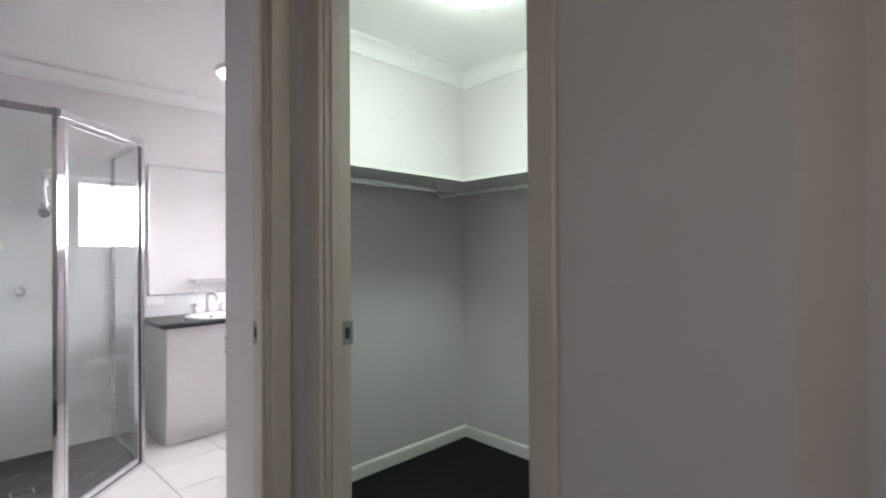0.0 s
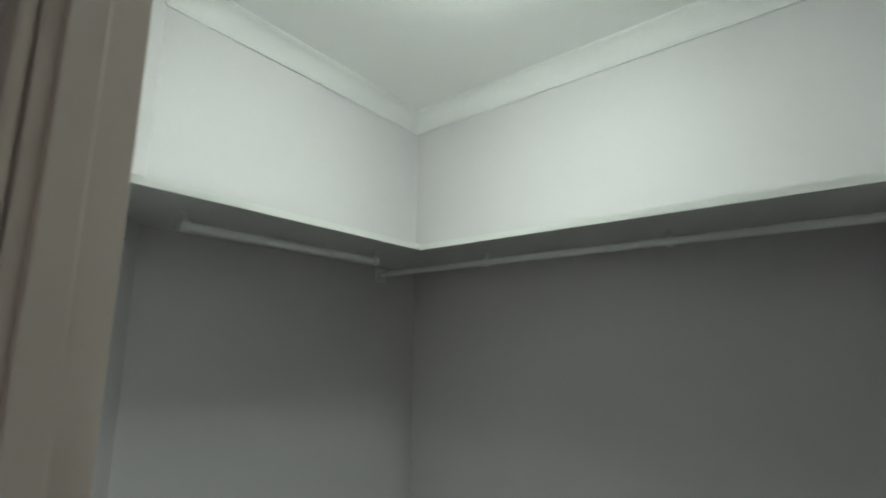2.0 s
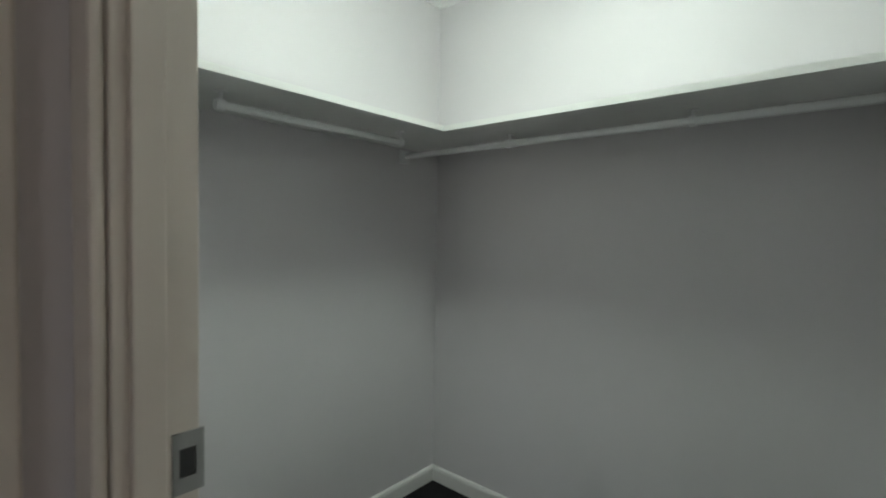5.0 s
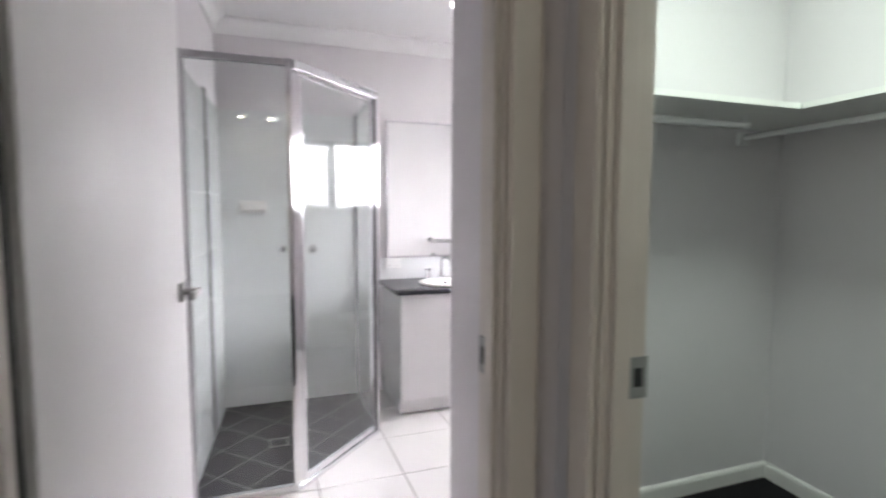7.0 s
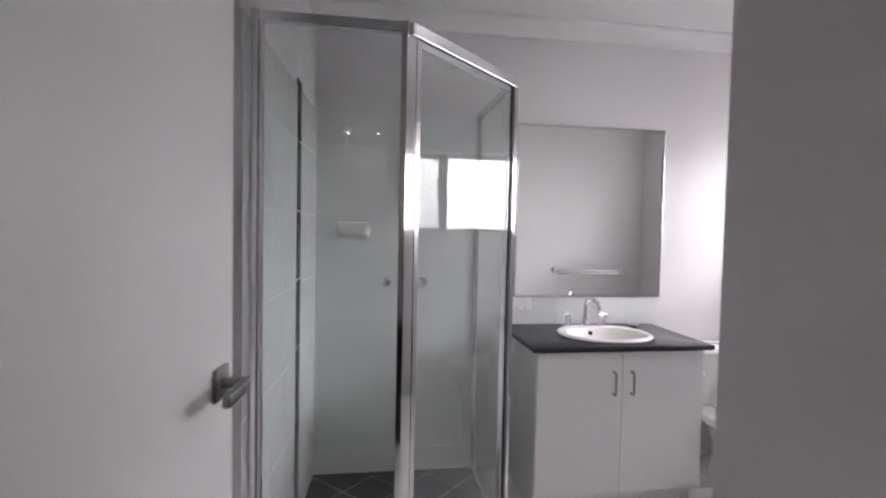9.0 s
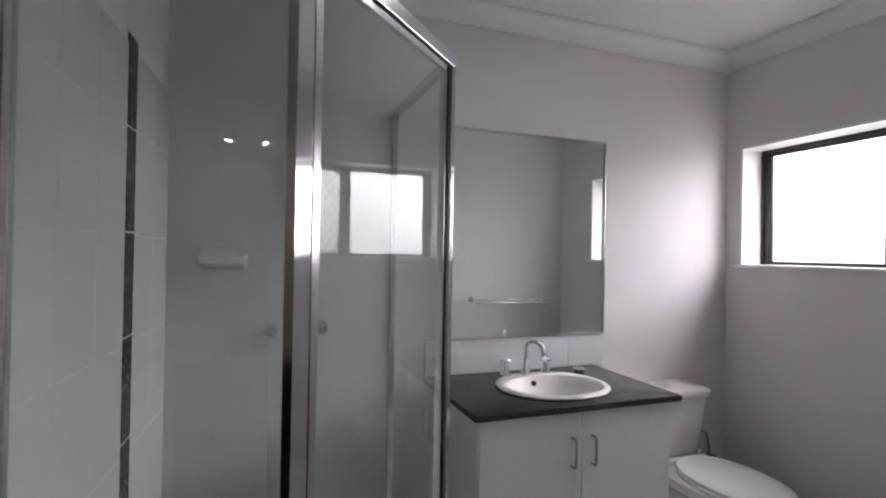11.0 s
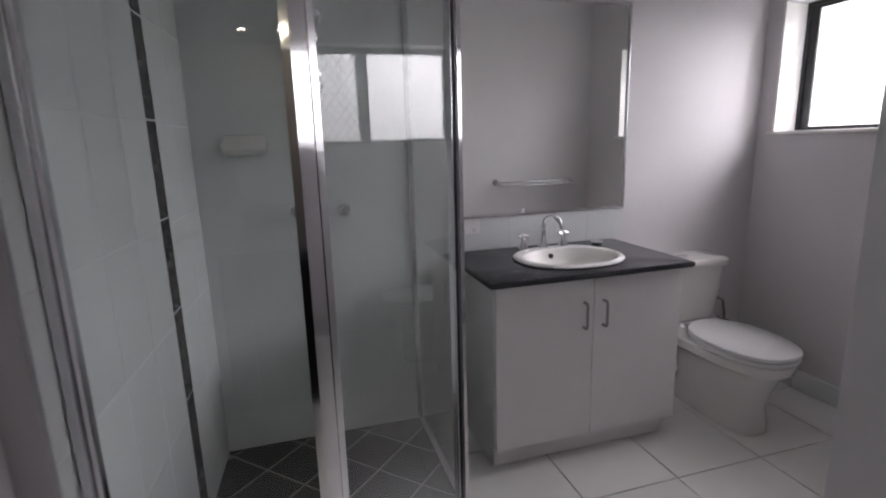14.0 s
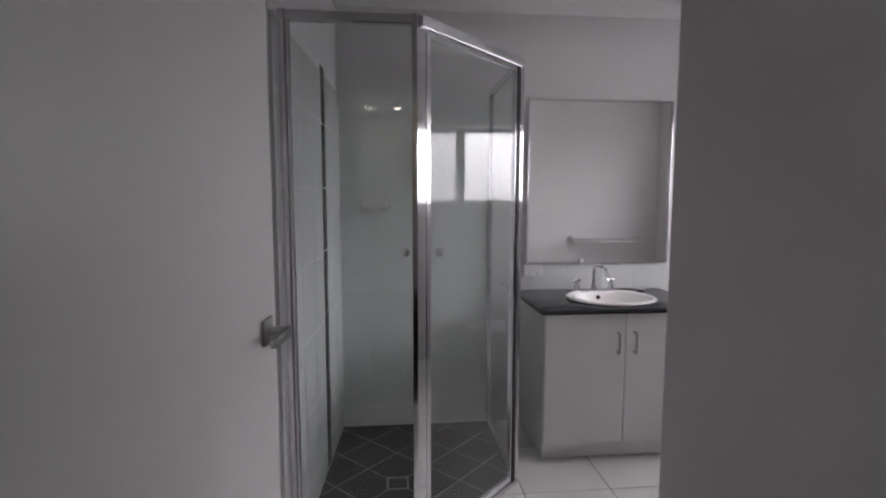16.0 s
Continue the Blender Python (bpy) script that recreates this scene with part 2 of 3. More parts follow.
# The opening in the unseen far wall is added for the fill lamp.
structure("wall_bedroom", boxes((1.7, 1.8, -6.6, -3.53, 0, H), (-3.2, 1.8, -6.7, -6.6, 0, H),
          (-3.3, -3.2, -6.7, -6.0, 0, H), (-3.3, -3.2, -4.4, YE, 0, H), (-3.3, -3.2, -6.0, -4.4, 0, 0.85), (-3.3, -3.2, -6.0, -4.4, 2.05, H)), PAINT, "plain painted bedroom walls with an opening added for the fill lamp", "wall")

# ---- structure: floors and ceilings ----
structure("floor", boxes((-0.3, 3.0, YE + T - 0.05, 0.12, -0.1, -0.006)), FLOOR_GROUT, "tiled ensuite floor with dark grout", "floor")
structure("floor_carpet", boxes((-3.3, XR, -6.7, YE + T - 0.05, -0.1, 0.004), (XR, RX + T, RY0 - T, RY1 + 0.02, -0.1, 0.004), (XR, 1.8, -6.7, RY0 - T, -0.1, 0.004)), CARPET, "dark charcoal cut-pile carpet", "floor")
structure("ceiling", boxes((-3.3, 3.0, -6.7, 0.12, H, H + 0.1)), CEILING, "flat white painted plasterboard ceiling", "ceiling")

COVE = [(0, H - 0.088), (0.010, H - 0.088), (0.010, H - 0.080)]
for k in range(7):
    a = radians(90 * k / 6)
    COVE.append((0.066 - 0.054 * math.cos(a), H - 0.080 + 0.066 * math.sin(a)))
COVE += [(0.066, H - 0.010), (0.073, H - 0.010), (0.073, H), (0, H)]
S45 = math.tan(radians(22.5))
bm = bmesh.new()
sweep(bm, COVE, (-0.010, 0), (XW, 0), (0, -1), 1, 1)
sweep(bm, COVE, (XW, 0), (XW, YN), (-1, 0), 1, 1)
sweep(bm, COVE, (XW, YN), (SPX, YN), (0, 1), 1, -S45)
sweep(bm, COVE, (SPX, YN), (PX, SPY), (-1, 1), -S45, -S45)
sweep(bm, COVE, (PX, SPY), (PX, YE + T), (-1, 0), -S45, 1)
sweep(bm, COVE, (-1.20 * LEAN - 0.010, -1.2), (-0.010, 0), (1, -LEAN), 0, 1)
structure("trim_ensuite_cornice", bm, CEILING, "white coved plaster cornice", "cornice", True)
bm = bmesh.new()
sweep(bm, COVE, (1.245, RY1), (RX, RY1), (0, -1), S45, 1)
sweep(bm, COVE, (RX, RY1), (RXS, RY0), (-1, LEAN), 1, 1)
sweep(bm, COVE, (RXS, RY0), (XR, RY0), (0, 1), 1, 1)
sweep(bm, COVE, (XR, RY0), (XR, -2.145), (1, 0), 1, S45)
sweep(bm, COVE, (XR, -2.145), (1.245, RY1), (1, -1), S45, S45)
structure("trim_robe_cornice", bm, CEILING, "white coved plaster cornice in the robe", "cornice", True)
bm = bmesh.new()
sweep(bm, COVE, (-3.2, YE), (XC, YE), (0, -1), 1, 1)
sweep(bm, COVE, (XC, YE), (XC, -3.86), (-1, 0), 1, -1)
structure("trim_hall_cornice", bm, CEILING, "white coved plaster cornice", "cornice", True)

SKIRT = [(0, 0), (0.014, 0), (0.014, 0.060), (0.011, 0.070), (0.006, 0.076), (0, 0.078)]
bm = bmesh.new()
sweep(bm, SKIRT, (1.245, RY1), (RX, RY1), (0, -1), S45, 1)
sweep(bm, SKIRT, (RX, RY1), (RXS, RY0), (-1, LEAN), 1, 1)
sweep(bm, SKIRT, (RXS, RY0), (XR, RY0), (0, 1), 1, 1)
sweep(bm, SKIRT, (XR, -2.145), (1.245, RY1), (1, -1), S45, S45)
sweep(bm, SKIRT, (XR, WY1 + 0.07), (XR, -2.145), (1, 0), 0, S45)
structure("baseboard_robe", bm, BASE, "white painted baseboard", "baseboard")
bm = bmesh.new()
sweep(bm, SKIRT, (XC, WY0 - 0.08), (XC, -3.86), (-1, 0), 0, 0)
structure("baseboard_hall", bm, BASE, "white painted baseboard", "baseboard")


# ---- door frames and doors ----
def door_frame(name, label, a, b, axis, face0, face1, stop_at):
    """Jambs, head, stops and architraves of a doorway from a to b along axis, in a wall from face0 to face1."""
    t = thing(name, label, "door frame", kind="structure")

    def put(nm, u0, u1, v0, v1, z0, z1, bev=0.002):
        bm = bmesh.new()
        if axis == "x":
            box(bm, u0, u1, v0, v1, z0, z1, bevel=bev)
        else:
            box(bm, v0, v1, u0, u1, z0, z1, bevel=bev)
        part(nm, bm, TRIM, t)

    f0, f1 = face0 - 0.003, face1 + 0.003
    put("jamb", a - 0.019, a, f0, f1, 0, HEAD)
    put("jamb", b, b + 0.019, f0, f1, 0, HEAD)
    put("head_jamb", a - 0.019, b + 0.019, f0, f1, HEAD, HEAD + 0.019)
    s0, s1 = stop_at
    put("door_stop", a, a + 0.011, s0, s1, 0, HEAD)
    put("door_stop", b - 0.011, b, s0, s1, 0, HEAD)
    put("door_stop", a + 0.011, b - 0.011, s0, s1, HEAD - 0.011, HEAD)
    for lo, hi in ((face0 - 0.018, face0 - 0.0035),):
        w = 0.058
        for u0, u1 in ((a - 0.006 - w, a - 0.006), (b + 0.006, b + 0.006 + w)):
            put("architrave", u0, u1, lo, hi, 0, HEAD + 0.006, 0.005)
        put("architrave", a - 0.006 - w, b + 0.006 + w, lo, hi, HEAD + 0.006, HEAD + 0.006 + w, 0.005)
    return t


ensuite_frame = door_frame("trim_ensuite_doorway", "off-white painted timber door frame of the ensuite", DL, DR, "x", YE, YE + T, (YE + 0.012, YE + 0.045))
# Dark strip on the jamb paints the shade of the hinge gap.
part("hinge_gap_shade", boxes((DL, DL + 0.005, YE + 0.046, YE + T + 0.002, 0, HEAD - 0.012)), SEAL_AND_SHADE, ensuite_frame, "dark strip painted for the shade in the hinge gap")
door_frame("trim_robe_doorway", "off-white painted timber door frame of the robe", WY0, WY1, "y", XC, XR, (XC + 0.012, XC + 0.045))


def lever_set(parent, at, side, points_to):
    """Square rose and lever on a leaf face whose outward normal is side along local y; the lever runs along local x."""
    x, y, z = at
    bm = bmesh.new()
    box(bm, x - 0.028, x + 0.028, min(y, y + side * 0.009), max(y, y + side * 0.009), z - 0.028, z + 0.028, bevel=0.003)
    h = part("door_handle", bm, SATIN, parent, "satin nickel lever on a square rose", True)
    bm = bmesh.new()
    lathe(bm, [(0.010, 0), (0.010, 0.045)], (x, y + side * 0.008, z), 16, "Y") if side < 0 else lathe(bm, [(0.010, -0.045), (0.010, 0)], (x, y + side * 0.008, z), 16, "Y")
    y0 = y + side * 0.042
    box(bm, min(x, x + points_to * 0.090) - 0.008, max(x, x + points_to * 0.090) + 0.008, min(y0, y0 + side * 0.014), max(y0, y0 + side * 0.014), z - 0.011, z + 0.011, bevel=0.004)
    part("lever", bm, SATIN, h, "", True)


def door(name, label, hinge, angle, width, hz, lever_way=-1):
    """A flush leaf hinged at its local origin, running along local x, 36 mm thick about local y."""
    bm = bmesh.new()
    box(bm, 0.003, width, -0.018, 0.018, 0.012, HEAD - 0.006, bevel=0.002)
    leaf = tagged(mesh_object(name, bm, DOOR), label, "door", kind="structure")
    lever_set(leaf, (width - 0.070, -0.018, hz), -1, lever_way)
    lever_set(leaf, (width - 0.070, 0.018, hz), 1, lever_way)
    bm = boxes((width - 0.0005, width + 0.0015, -0.0125, 0.0125, hz - 0.055, hz + 0.055))
    lp = part("latch_plate", bm, SATIN, leaf)
    part("latch_bolt", lathe(bmesh.new(), [(0.008, 0), (0.008, 0.010), (0.004, 0.012)], (width, 0, hz), 12, "X"), SATIN, lp, "", True)
    for z in (0.2, 1.0, 1.8):
        part("hinge", lathe(bmesh.new(), [(0.006, -0.045), (0.006, 0.045)], (-0.004, 0.012, z), 12), SATIN, leaf, "", True)
    leaf.matrix_world = pose(hinge[0], hinge[1], 0, 0, 0, angle)
    return leaf


door("door_ensuite", "white painted flush door standing open in the ensuite", (DL + 0.004, YE + T - 0.014), 85.0, 0.90, 1.02)
door("door_robe", "white painted flush door standing open in the robe", (XR + 0.006, WY0 - 0.018), 0.6, 0.65, 1.05)
door("door_bedroom", "white painted flush door folded back against the wall", (-0.835, -2.69), -6.0, 0.80, 1.01)


def strike_plate(name, at, rz):
    t = thing(name, "satin metal strike plate let into the jamb", "strike plate", at)
    bm = bmesh.new()
    z0, w = 0.034, 0.017
    for d in ((-w, w, 0, 0.0022, -z0, -0.016), (-w, w, 0, 0.0022, 0.016, z0), (-w, -0.008, 0, 0.0022, -0.016, 0.016), (0.010, w, 0, 0.0022, -0.016, 0.016)):
        box(bm, *d)
    p = mesh_object("plate", bm, SATIN)
    # Flat dark plate paints the shade inside the keeper hole.
    q = mesh_object("keeper_hole", boxes((-0.008, 0.010, 0, 0.0008, -0.016, 0.016)), SEAL_AND_SHADE)
    for o in (p, q):
        o.parent = t
    t.matrix_world = pose(*at, 0, 0, rz)


strike_plate("strike_plate", (XC + 0.070, WY1, 1.0), 180)
strike_plate("strike_plate", (DR, YE + 0.070, 1.0), 90)

# ---- window ----
sky_card = bmesh.new()
box(sky_card, 4.6, 4.62, -3.5, 2.2, -0.5, 4.5)
GLARE = lamp_glow("overcast_sky", (1.0, 0.99, 1.0), 1.6)
structure("backdrop", sky_card, GLARE, "bright white overcast sky beyond the window", "backdrop")
win = thing("window_1", "black aluminium sliding window with frosted and screened panes", "window", (2.85, -0.645, 1.26), kind="structure")
wy0, wy1, wz0, wz1, wx = -1.22, -0.085, 1.262, 1.90, 2.845
bm = boxes((wx, wx + 0.06, wy0, wy0 + 0.03, wz0, wz1), (wx, wx + 0.06, wy1 - 0.03, wy1, wz0, wz1), (wx, wx + 0.06, wy0 + 0.03, wy1 - 0.03, wz0, wz0 + 0.022), (wx, wx + 0.06, wy0 + 0.03, wy1 - 0.03, wz1 - 0.03, wz1), bevel=0.003)
part("window_frame", bm, BLACK, win, "black powder-coated frame")
for y0, y1, dx in ((wy0 + 0.03, -0.694, 0.035), (-0.706, wy1 - 0.03, 0.008)):
    x = wx + dx
    bm = boxes((x, x + 0.02, y0, y0 + 0.040, wz0 + 0.022, wz1 - 0.03), (x, x + 0.02, y1 - 0.040, y1, wz0 + 0.022, wz1 - 0.03), (x, x + 0.02, y0 + 0.040, y1 - 0.040, wz0 + 0.022, wz0 + 0.036), (x, x + 0.02, y0 + 0.040, y1 - 0.040, wz1 - 0.046, wz1 - 0.03))
    part("sash", bm, BLACK, win)
pane = part("pane", boxes((wx + 0.016, wx + 0.020, -0.675, wy1 - 0.05, wz0 + 0.03, wz1 - 0.04)), FROST, win, "frosted glass pane")
pane.visible_shadow = False
pane = part("pane", boxes((wx + 0.043, wx + 0.047, wy0 + 0.05, -0.725, wz0 + 0.03, wz1 - 0.04)), FROST, win, "frosted glass pane behind a diamond security grille")
pane.visible_shadow = False
bm = bmesh.new()
gy0, gy1, gz0, gz1, pitch = wy0 + 0.055, -0.725, wz0 + 0.034, wz1 - 0.044, 0.062
for s in (1, -1):
    k = -14
    while k < 26:
        c = gy0 + k * pitch
        pts = []
        for z in (gz0, gz1):
            pts.append([c + s * (z - gz0) * 0.75, z])
        (ya, za), (yb, zb) = pts
        lo, hi = max(min(ya, yb), gy0), min(max(ya, yb), gy1)
        if hi - lo > 0.01:
            f = lambda y: za + (y - ya) / (yb - ya) * (zb - za)
            tube(bm, [(wx + 0.028 + 0.001 * s, lo, f(lo)), (wx + 0.028 + 0.001 * s, hi, f(hi))], 0.0046, 5)
        k += 1
part("security_grille", bm, BLACK, win, "diamond-pattern metal grille")
part("window_sill", boxes((XW - 0.022, wx, wy0 - 0.02, wy1 + 0.02, 1.2625, 1.280), bevel=0.004), BASE, win, "white painted timber sill")
bm = boxes((XW - 0.001, wx, wy1 - 0.012, wy1 + 0.001, 1.280, wz1), (XW - 0.001, wx, wy0 - 0.001, wy0 + 0.012, 1.280, wz1), (XW - 0.001, wx, wy0 + 0.012, wy1 - 0.012, wz1 - 0.012, wz1 + 0.001))
part("reveal", bm, BASE, win, "white painted timber reveal")

# ---- shower ----
SX1, SY1, SX2, SY2 = 0.375, -1.126, 0.834, -0.658   # corner posts
SZ = 1.90
shower = thing("shower_screen", "polished aluminium neo-angle shower screen with clear glass", "shower screen", (0.4, -0.6, 0))


def rail(p, q, z0, z1, w, name="rail", bev=0.003):
    a, b = Vector((*p, 0)), Vector((*q, 0))
    d = b - a
    m = Matrix.Translation(a) @ Matrix.Rotation(math.atan2(d.y, d.x), 4, "Z")
    bm = bmesh.new()
    box(bm, 0, d.length, -w / 2, w / 2, z0, z1, bevel=bev, m=m)
    return part(name, bm, ALUMINIUM, shower)


def pane_between(p, q, inset, z0, z1, name="glass_panel", twist=0.0):
    a, b = Vector((*p, 0)), Vector((*q, 0))
    d = b - a
    m = Matrix.Translation(a) @ Matrix.Rotation(math.atan2(d.y, d.x), 4, "Z")
    bm = bmesh.new()
    m = m @ Matrix.Translation((d.length / 2, 0, 0)) @ Matrix.Rotation(radians(twist), 4, "Z") @ Matrix.Translation((-d.length / 2, 0, 0))
    box(bm, inset, d.length - inset, -0.0025, 0.0025, z0, z1, m=m)
    o = part(name, bm, GLASS, shower, "clear toughened glass")
    o.visible_shadow = False
    return o


P0, P1, P2, P3 = (XL + 0.002, SY1), (SX1, SY1), (SX2, SY2), (SX2, -0.010)
for a, b in ((P0, P1), (P2, P3)):
    rail(a, b, SZ - 0.034, SZ - 0.002, 0.028, "head_rail")
    rail(a, b, 0.0, 0.030, 0.028, "sill_rail")
    pane_between(a, b, 0.012, 0.028, SZ - 0.033)
rail(P1, P2, SZ - 0.040, SZ - 0.001, 0.036, "head_rail")
rail(P1, P2, 0.0, 0.022, 0.036, "sill_rail")
for corners in ([(0.354, -1.142), (0.370, -1.142), (0.409, -1.103), (0.398, -1.090), (0.354, -1.112)], [(0.812, -0.675), (0.826, -0.679), (0.851, -0.662), (0.851, -0.644), (0.819, -0.644)]):
    part("corner_post", prism(bmesh.new(), corners, 0, SZ), POST, shower, "polished aluminium post")
bm = bmesh.new()
box(bm, XL + 0.0005, XL + 0.022, SY1 - 0.020, SY1 + 0.020, 0, SZ, bevel=0.003)
box(bm, XL + 0.022, XL + 0.034, SY1 - 0.012, SY1 + 0.012, 0, SZ, bevel=0.002)
part("wall_channel", bm, ALUMINIUM, shower)
part("wall_channel", boxes((SX2 - 0.014, SX2 + 0.014, -0.030, -0.0005, 0, SZ), bevel=0.003), ALUMINIUM, shower)
# pivot door in the angled opening
u = Vector((SX2 - SX1, SY2 - SY1, 0)).normalized()
da, db = Vector((*P1, 0)) + u * 0.030, Vector((*P2, 0)) - u * 0.030
shower_door = pane_between((da.x, da.y), (db.x, db.y), 0.012, 0.050, SZ - 0.060, "door_panel", -1.2)
mm = Matrix.Translation(da) @ Matrix.Rotation(math.atan2(u.y, u.x), 4, "Z")
L = (db - da).length
for d, nm, mt in (((0, 0.020, -0.010, 0.010, 0.026, SZ - 0.044), "door_stile", ALUMINIUM), ((L - 0.022, L, -0.011, 0.011, 0.026, SZ - 0.044), "door_stile", ALUMINIUM),
                  ((0.02, L - 0.022, -0.009, 0.009, SZ - 0.062, SZ - 0.044), "door_rail", ALUMINIUM), ((0.02, L - 0.022, -0.009, 0.009, 0.026, 0.052), "door_rail", ALUMINIUM),
                  ((L - 0.006, L + 0.013, -0.016, -0.0115, 0.024, SZ - 0.042), "pivot_seal", SEAL_AND_SHADE)):
    bm = bmesh.new()
    box(bm, *d, m=mm)
    part(nm, bm, mt, shower)


def wall_knob(at):
    x, z = at
    t = thing("shower_tap", "round chrome shower tap on the tiled wall", "tap", (x, -0.010, z), "shower taps")
    part("flange", lathe(bmesh.new(), [(0.026, 0), (0.026, 0.004), (0.018, 0.012)], (x, -0.010, z), 24, "Y"), CHROME, t, "", True)
    part("knob", lathe(bmesh.new(), [(0.012, 0.010), (0.012, 0.022), (0.020, 0.028), (0.022, 0.045), (0.018, 0.056), (0.006, 0.060)], (x, -0.010, z), 20, "Y"), CHROME, t, "", True)


wall_knob((0.546, 1.008))
wall_knob((0.358, 1.008))
t = thing("hand_shower", "chrome hand shower on a short wall rail", "shower", (0.47, -0.01, 1.62))
for z in (1.755, 1.545):
    bm = lathe(bmesh.new(), [(0.024, 0), (0.024, 0.004), (0.012, 0.014)], (0.47, -0.010, z), 24, "Y")
    tube(bm, [(0.47, -0.012, z), (0.47, -0.060, z)], 0.009)
    part("rail_bracket", bm, CHROME, t, "", True)
part("rail_bar", tube(bmesh.new(), [(0.47, -0.055, 1.775), (0.47, -0.055, 1.520)], 0.009), CHROME, t, "", True)
part("holder", lathe(bmesh.new(), [(0.014, -0.02), (0.020, -0.012), (0.020, 0.012), (0.014, 0.02)], (0.47, -0.062, 1.67), 20), CHROME, t, "", True)
part("handset", tube(bmesh.new(), [(0.46, -0.075, 1.60), (0.46, -0.085, 1.66), (0.46, -0.105, 1.71)], 0.011), CHROME, t, "", True)
part("rose", lathe(bmesh.new(), [(0.014, 0.0), (0.036, 0.012), (0.038, 0.024), (0.033, 0.028)], (0.46, -0.095, 1.725), 24, "Y"), CHROME, t, "", True)
part("lower_knob", lathe(bmesh.new(), [(0.018, 0.03), (0.030, 0.045), (0.032, 0.066), (0.024, 0.074)], (0.46, -0.010, 1.49), 22, "Y"), CHROME, t, "", True)
t = thing("soap_dish", "white ceramic soap dish fixed to the tiles", "soap dish", (0.19, -0.01, 1.28))
bm = bmesh.new()
loft(bm, [[(x, y, 1.245) for x, y in oval(0.19, -0.040, 0.070, 0.032, 28, 3.2)], [(x, y, 1.262) for x, y in oval(0.19, -0.050, 0.082, 0.042, 28, 3.2)], [(x, y, 1.290) for x, y in oval(0.19, -0.052, 0.085, 0.044, 28, 3.2)],
          [(x, y, 1.290) for x, y in oval(0.19, -0.052, 0.074, 0.034, 28, 3.2)], [(x, y, 1.272) for x, y in oval(0.19, -0.050, 0.066, 0.028, 28, 3.2)]])
part("tray", bm, CERAMIC, t, "", True)
part("back_plate", boxes((0.110, 0.270, -0.022, -0.0095, 1.240, 1.318), bevel=0.006), CERAMIC, t)
t = thing("floor_waste", "square chrome floor grate in the charcoal shower tiles", "drain", (0.30, -0.62, 0.0))
bm = boxes((0.25, 0.35, -0.67, -0.662, 0.0035, 0.006), (0.25, 0.35, -0.578, -0.57, 0.0035, 0.006), (0.25, 0.258, -0.662, -0.578, 0.0035, 0.006), (0.342, 0.35, -0.662, -0.578, 0.0035, 0.006))
part("grate_frame", bm, SATIN, t)
part("tile_insert", boxes((0.262, 0.338, -0.658, -0.582, 0.003, 0.0055), bevel=0.001), DARK_TILE, t, "charcoal tile insert")

# ---- vanity ----
VX0, VX1, VF = 1.013, 1.822, -0.522
van = thing("vanity_cabinet", "white laminate two-door vanity cabinet on a recessed kickboard", "cabinet", (1.44, -0.25, 0))
bm = boxes((VX0, VX0 + 0.016, VF + 0.017, -0.002, 0.10, 0.757), (VX1 - 0.016, VX1, VF + 0.017, -0.002, 0.10, 0.757), (VX0 + 0.016, VX1 - 0.016, VF + 0.03, -0.002, 0.10, 0.116), (VX0 + 0.016, VX1 - 0.016, -0.02, -0.002, 0.116, 0.757))
part("carcass", bm, LAMINATE, van)
part("kickboard", boxes((VX0 + 0.012, VX1 - 0.012, -0.462, -0.004, 0.0005, 0.0995)), LAMINATE, van)
mid = (VX0 + VX1) / 2
for x0, x1, hx in ((VX0 + 0.001, mid - 0.0015, mid - 0.043), (mid + 0.0015, VX1 - 0.001, mid + 0.043)):
    d = part("cabinet_door", boxes((x0, x1, VF, VF + 0.016, 0.102, 0.754), bevel=0.0015), LAMINATE, van)
    bm = tube(bmesh.new(), [(hx, VF, 0.560), (hx, VF - 0.022, 0.560), (hx, VF - 0.027, 0.565), (hx, VF - 0.028, 0.575), (hx, VF - 0.028, 0.645), (hx, VF - 0.027, 0.655), (hx, VF - 0.022, 0.660), (hx, VF, 0.660)], 0.0052, 10)
    part("handle", bm, SATIN, d, "satin metal bow handle", True)
BX, BY = 1.432, -0.30


def bench_ring(x0, x1, y0, y1, z):
    """Points round a rectangle as seen from the basin's centre, its corners among them."""
    angles = [2 * math.pi * k / 48 for k in range(48)]
    corners = [math.atan2(y - BY, x - BX) % (2 * math.pi) for x in (0.980, 1.852) for y in (-0.552, -0.0105)]
    for c in corners:
        k = min(range(48), key=lambda n: abs(angles[n] - c))
        angles[k] = c
    out = []
    for t in angles:
        c, s = math.cos(t), math.sin(t)
        f = min(((x1 if c > 0 else x0) - BX) / c if abs(c) > 1e-6 else 9, ((y1 if s > 0 else y0) - BY) / s if abs(s) > 1e-6 else 9)
        out.append((BX + c * f, BY + s * f, z))
    return out


def cut_out(z):
    return [(BX + 0.212 * math.cos(2 * math.pi * k / 48), BY + 0.180 * math.sin(2 * math.pi * k / 48), z) for k in range(48)]


bm = bmesh.new()
e = 0.006
loft(bm, [cut_out(0.7572), bench_ring(0.980 + e, 1.852 - e, -0.552 + e, -0.0105, 0.7572), bench_ring(0.980, 1.852, -0.552, -0.0105, 0.7572 + e), bench_ring(0.980, 1.852, -0.552, -0.0105, 0.782 - e),
          bench_ring(0.982, 1.850, -0.550, -0.0105, 0.7803), bench_ring(0.980 + e, 1.852 - e, -0.552 + e, -0.0105, 0.782), cut_out(0.782), cut_out(0.7572)], False)
bmesh.ops.remove_doubles(bm, verts=bm.verts, dist=0.00005)
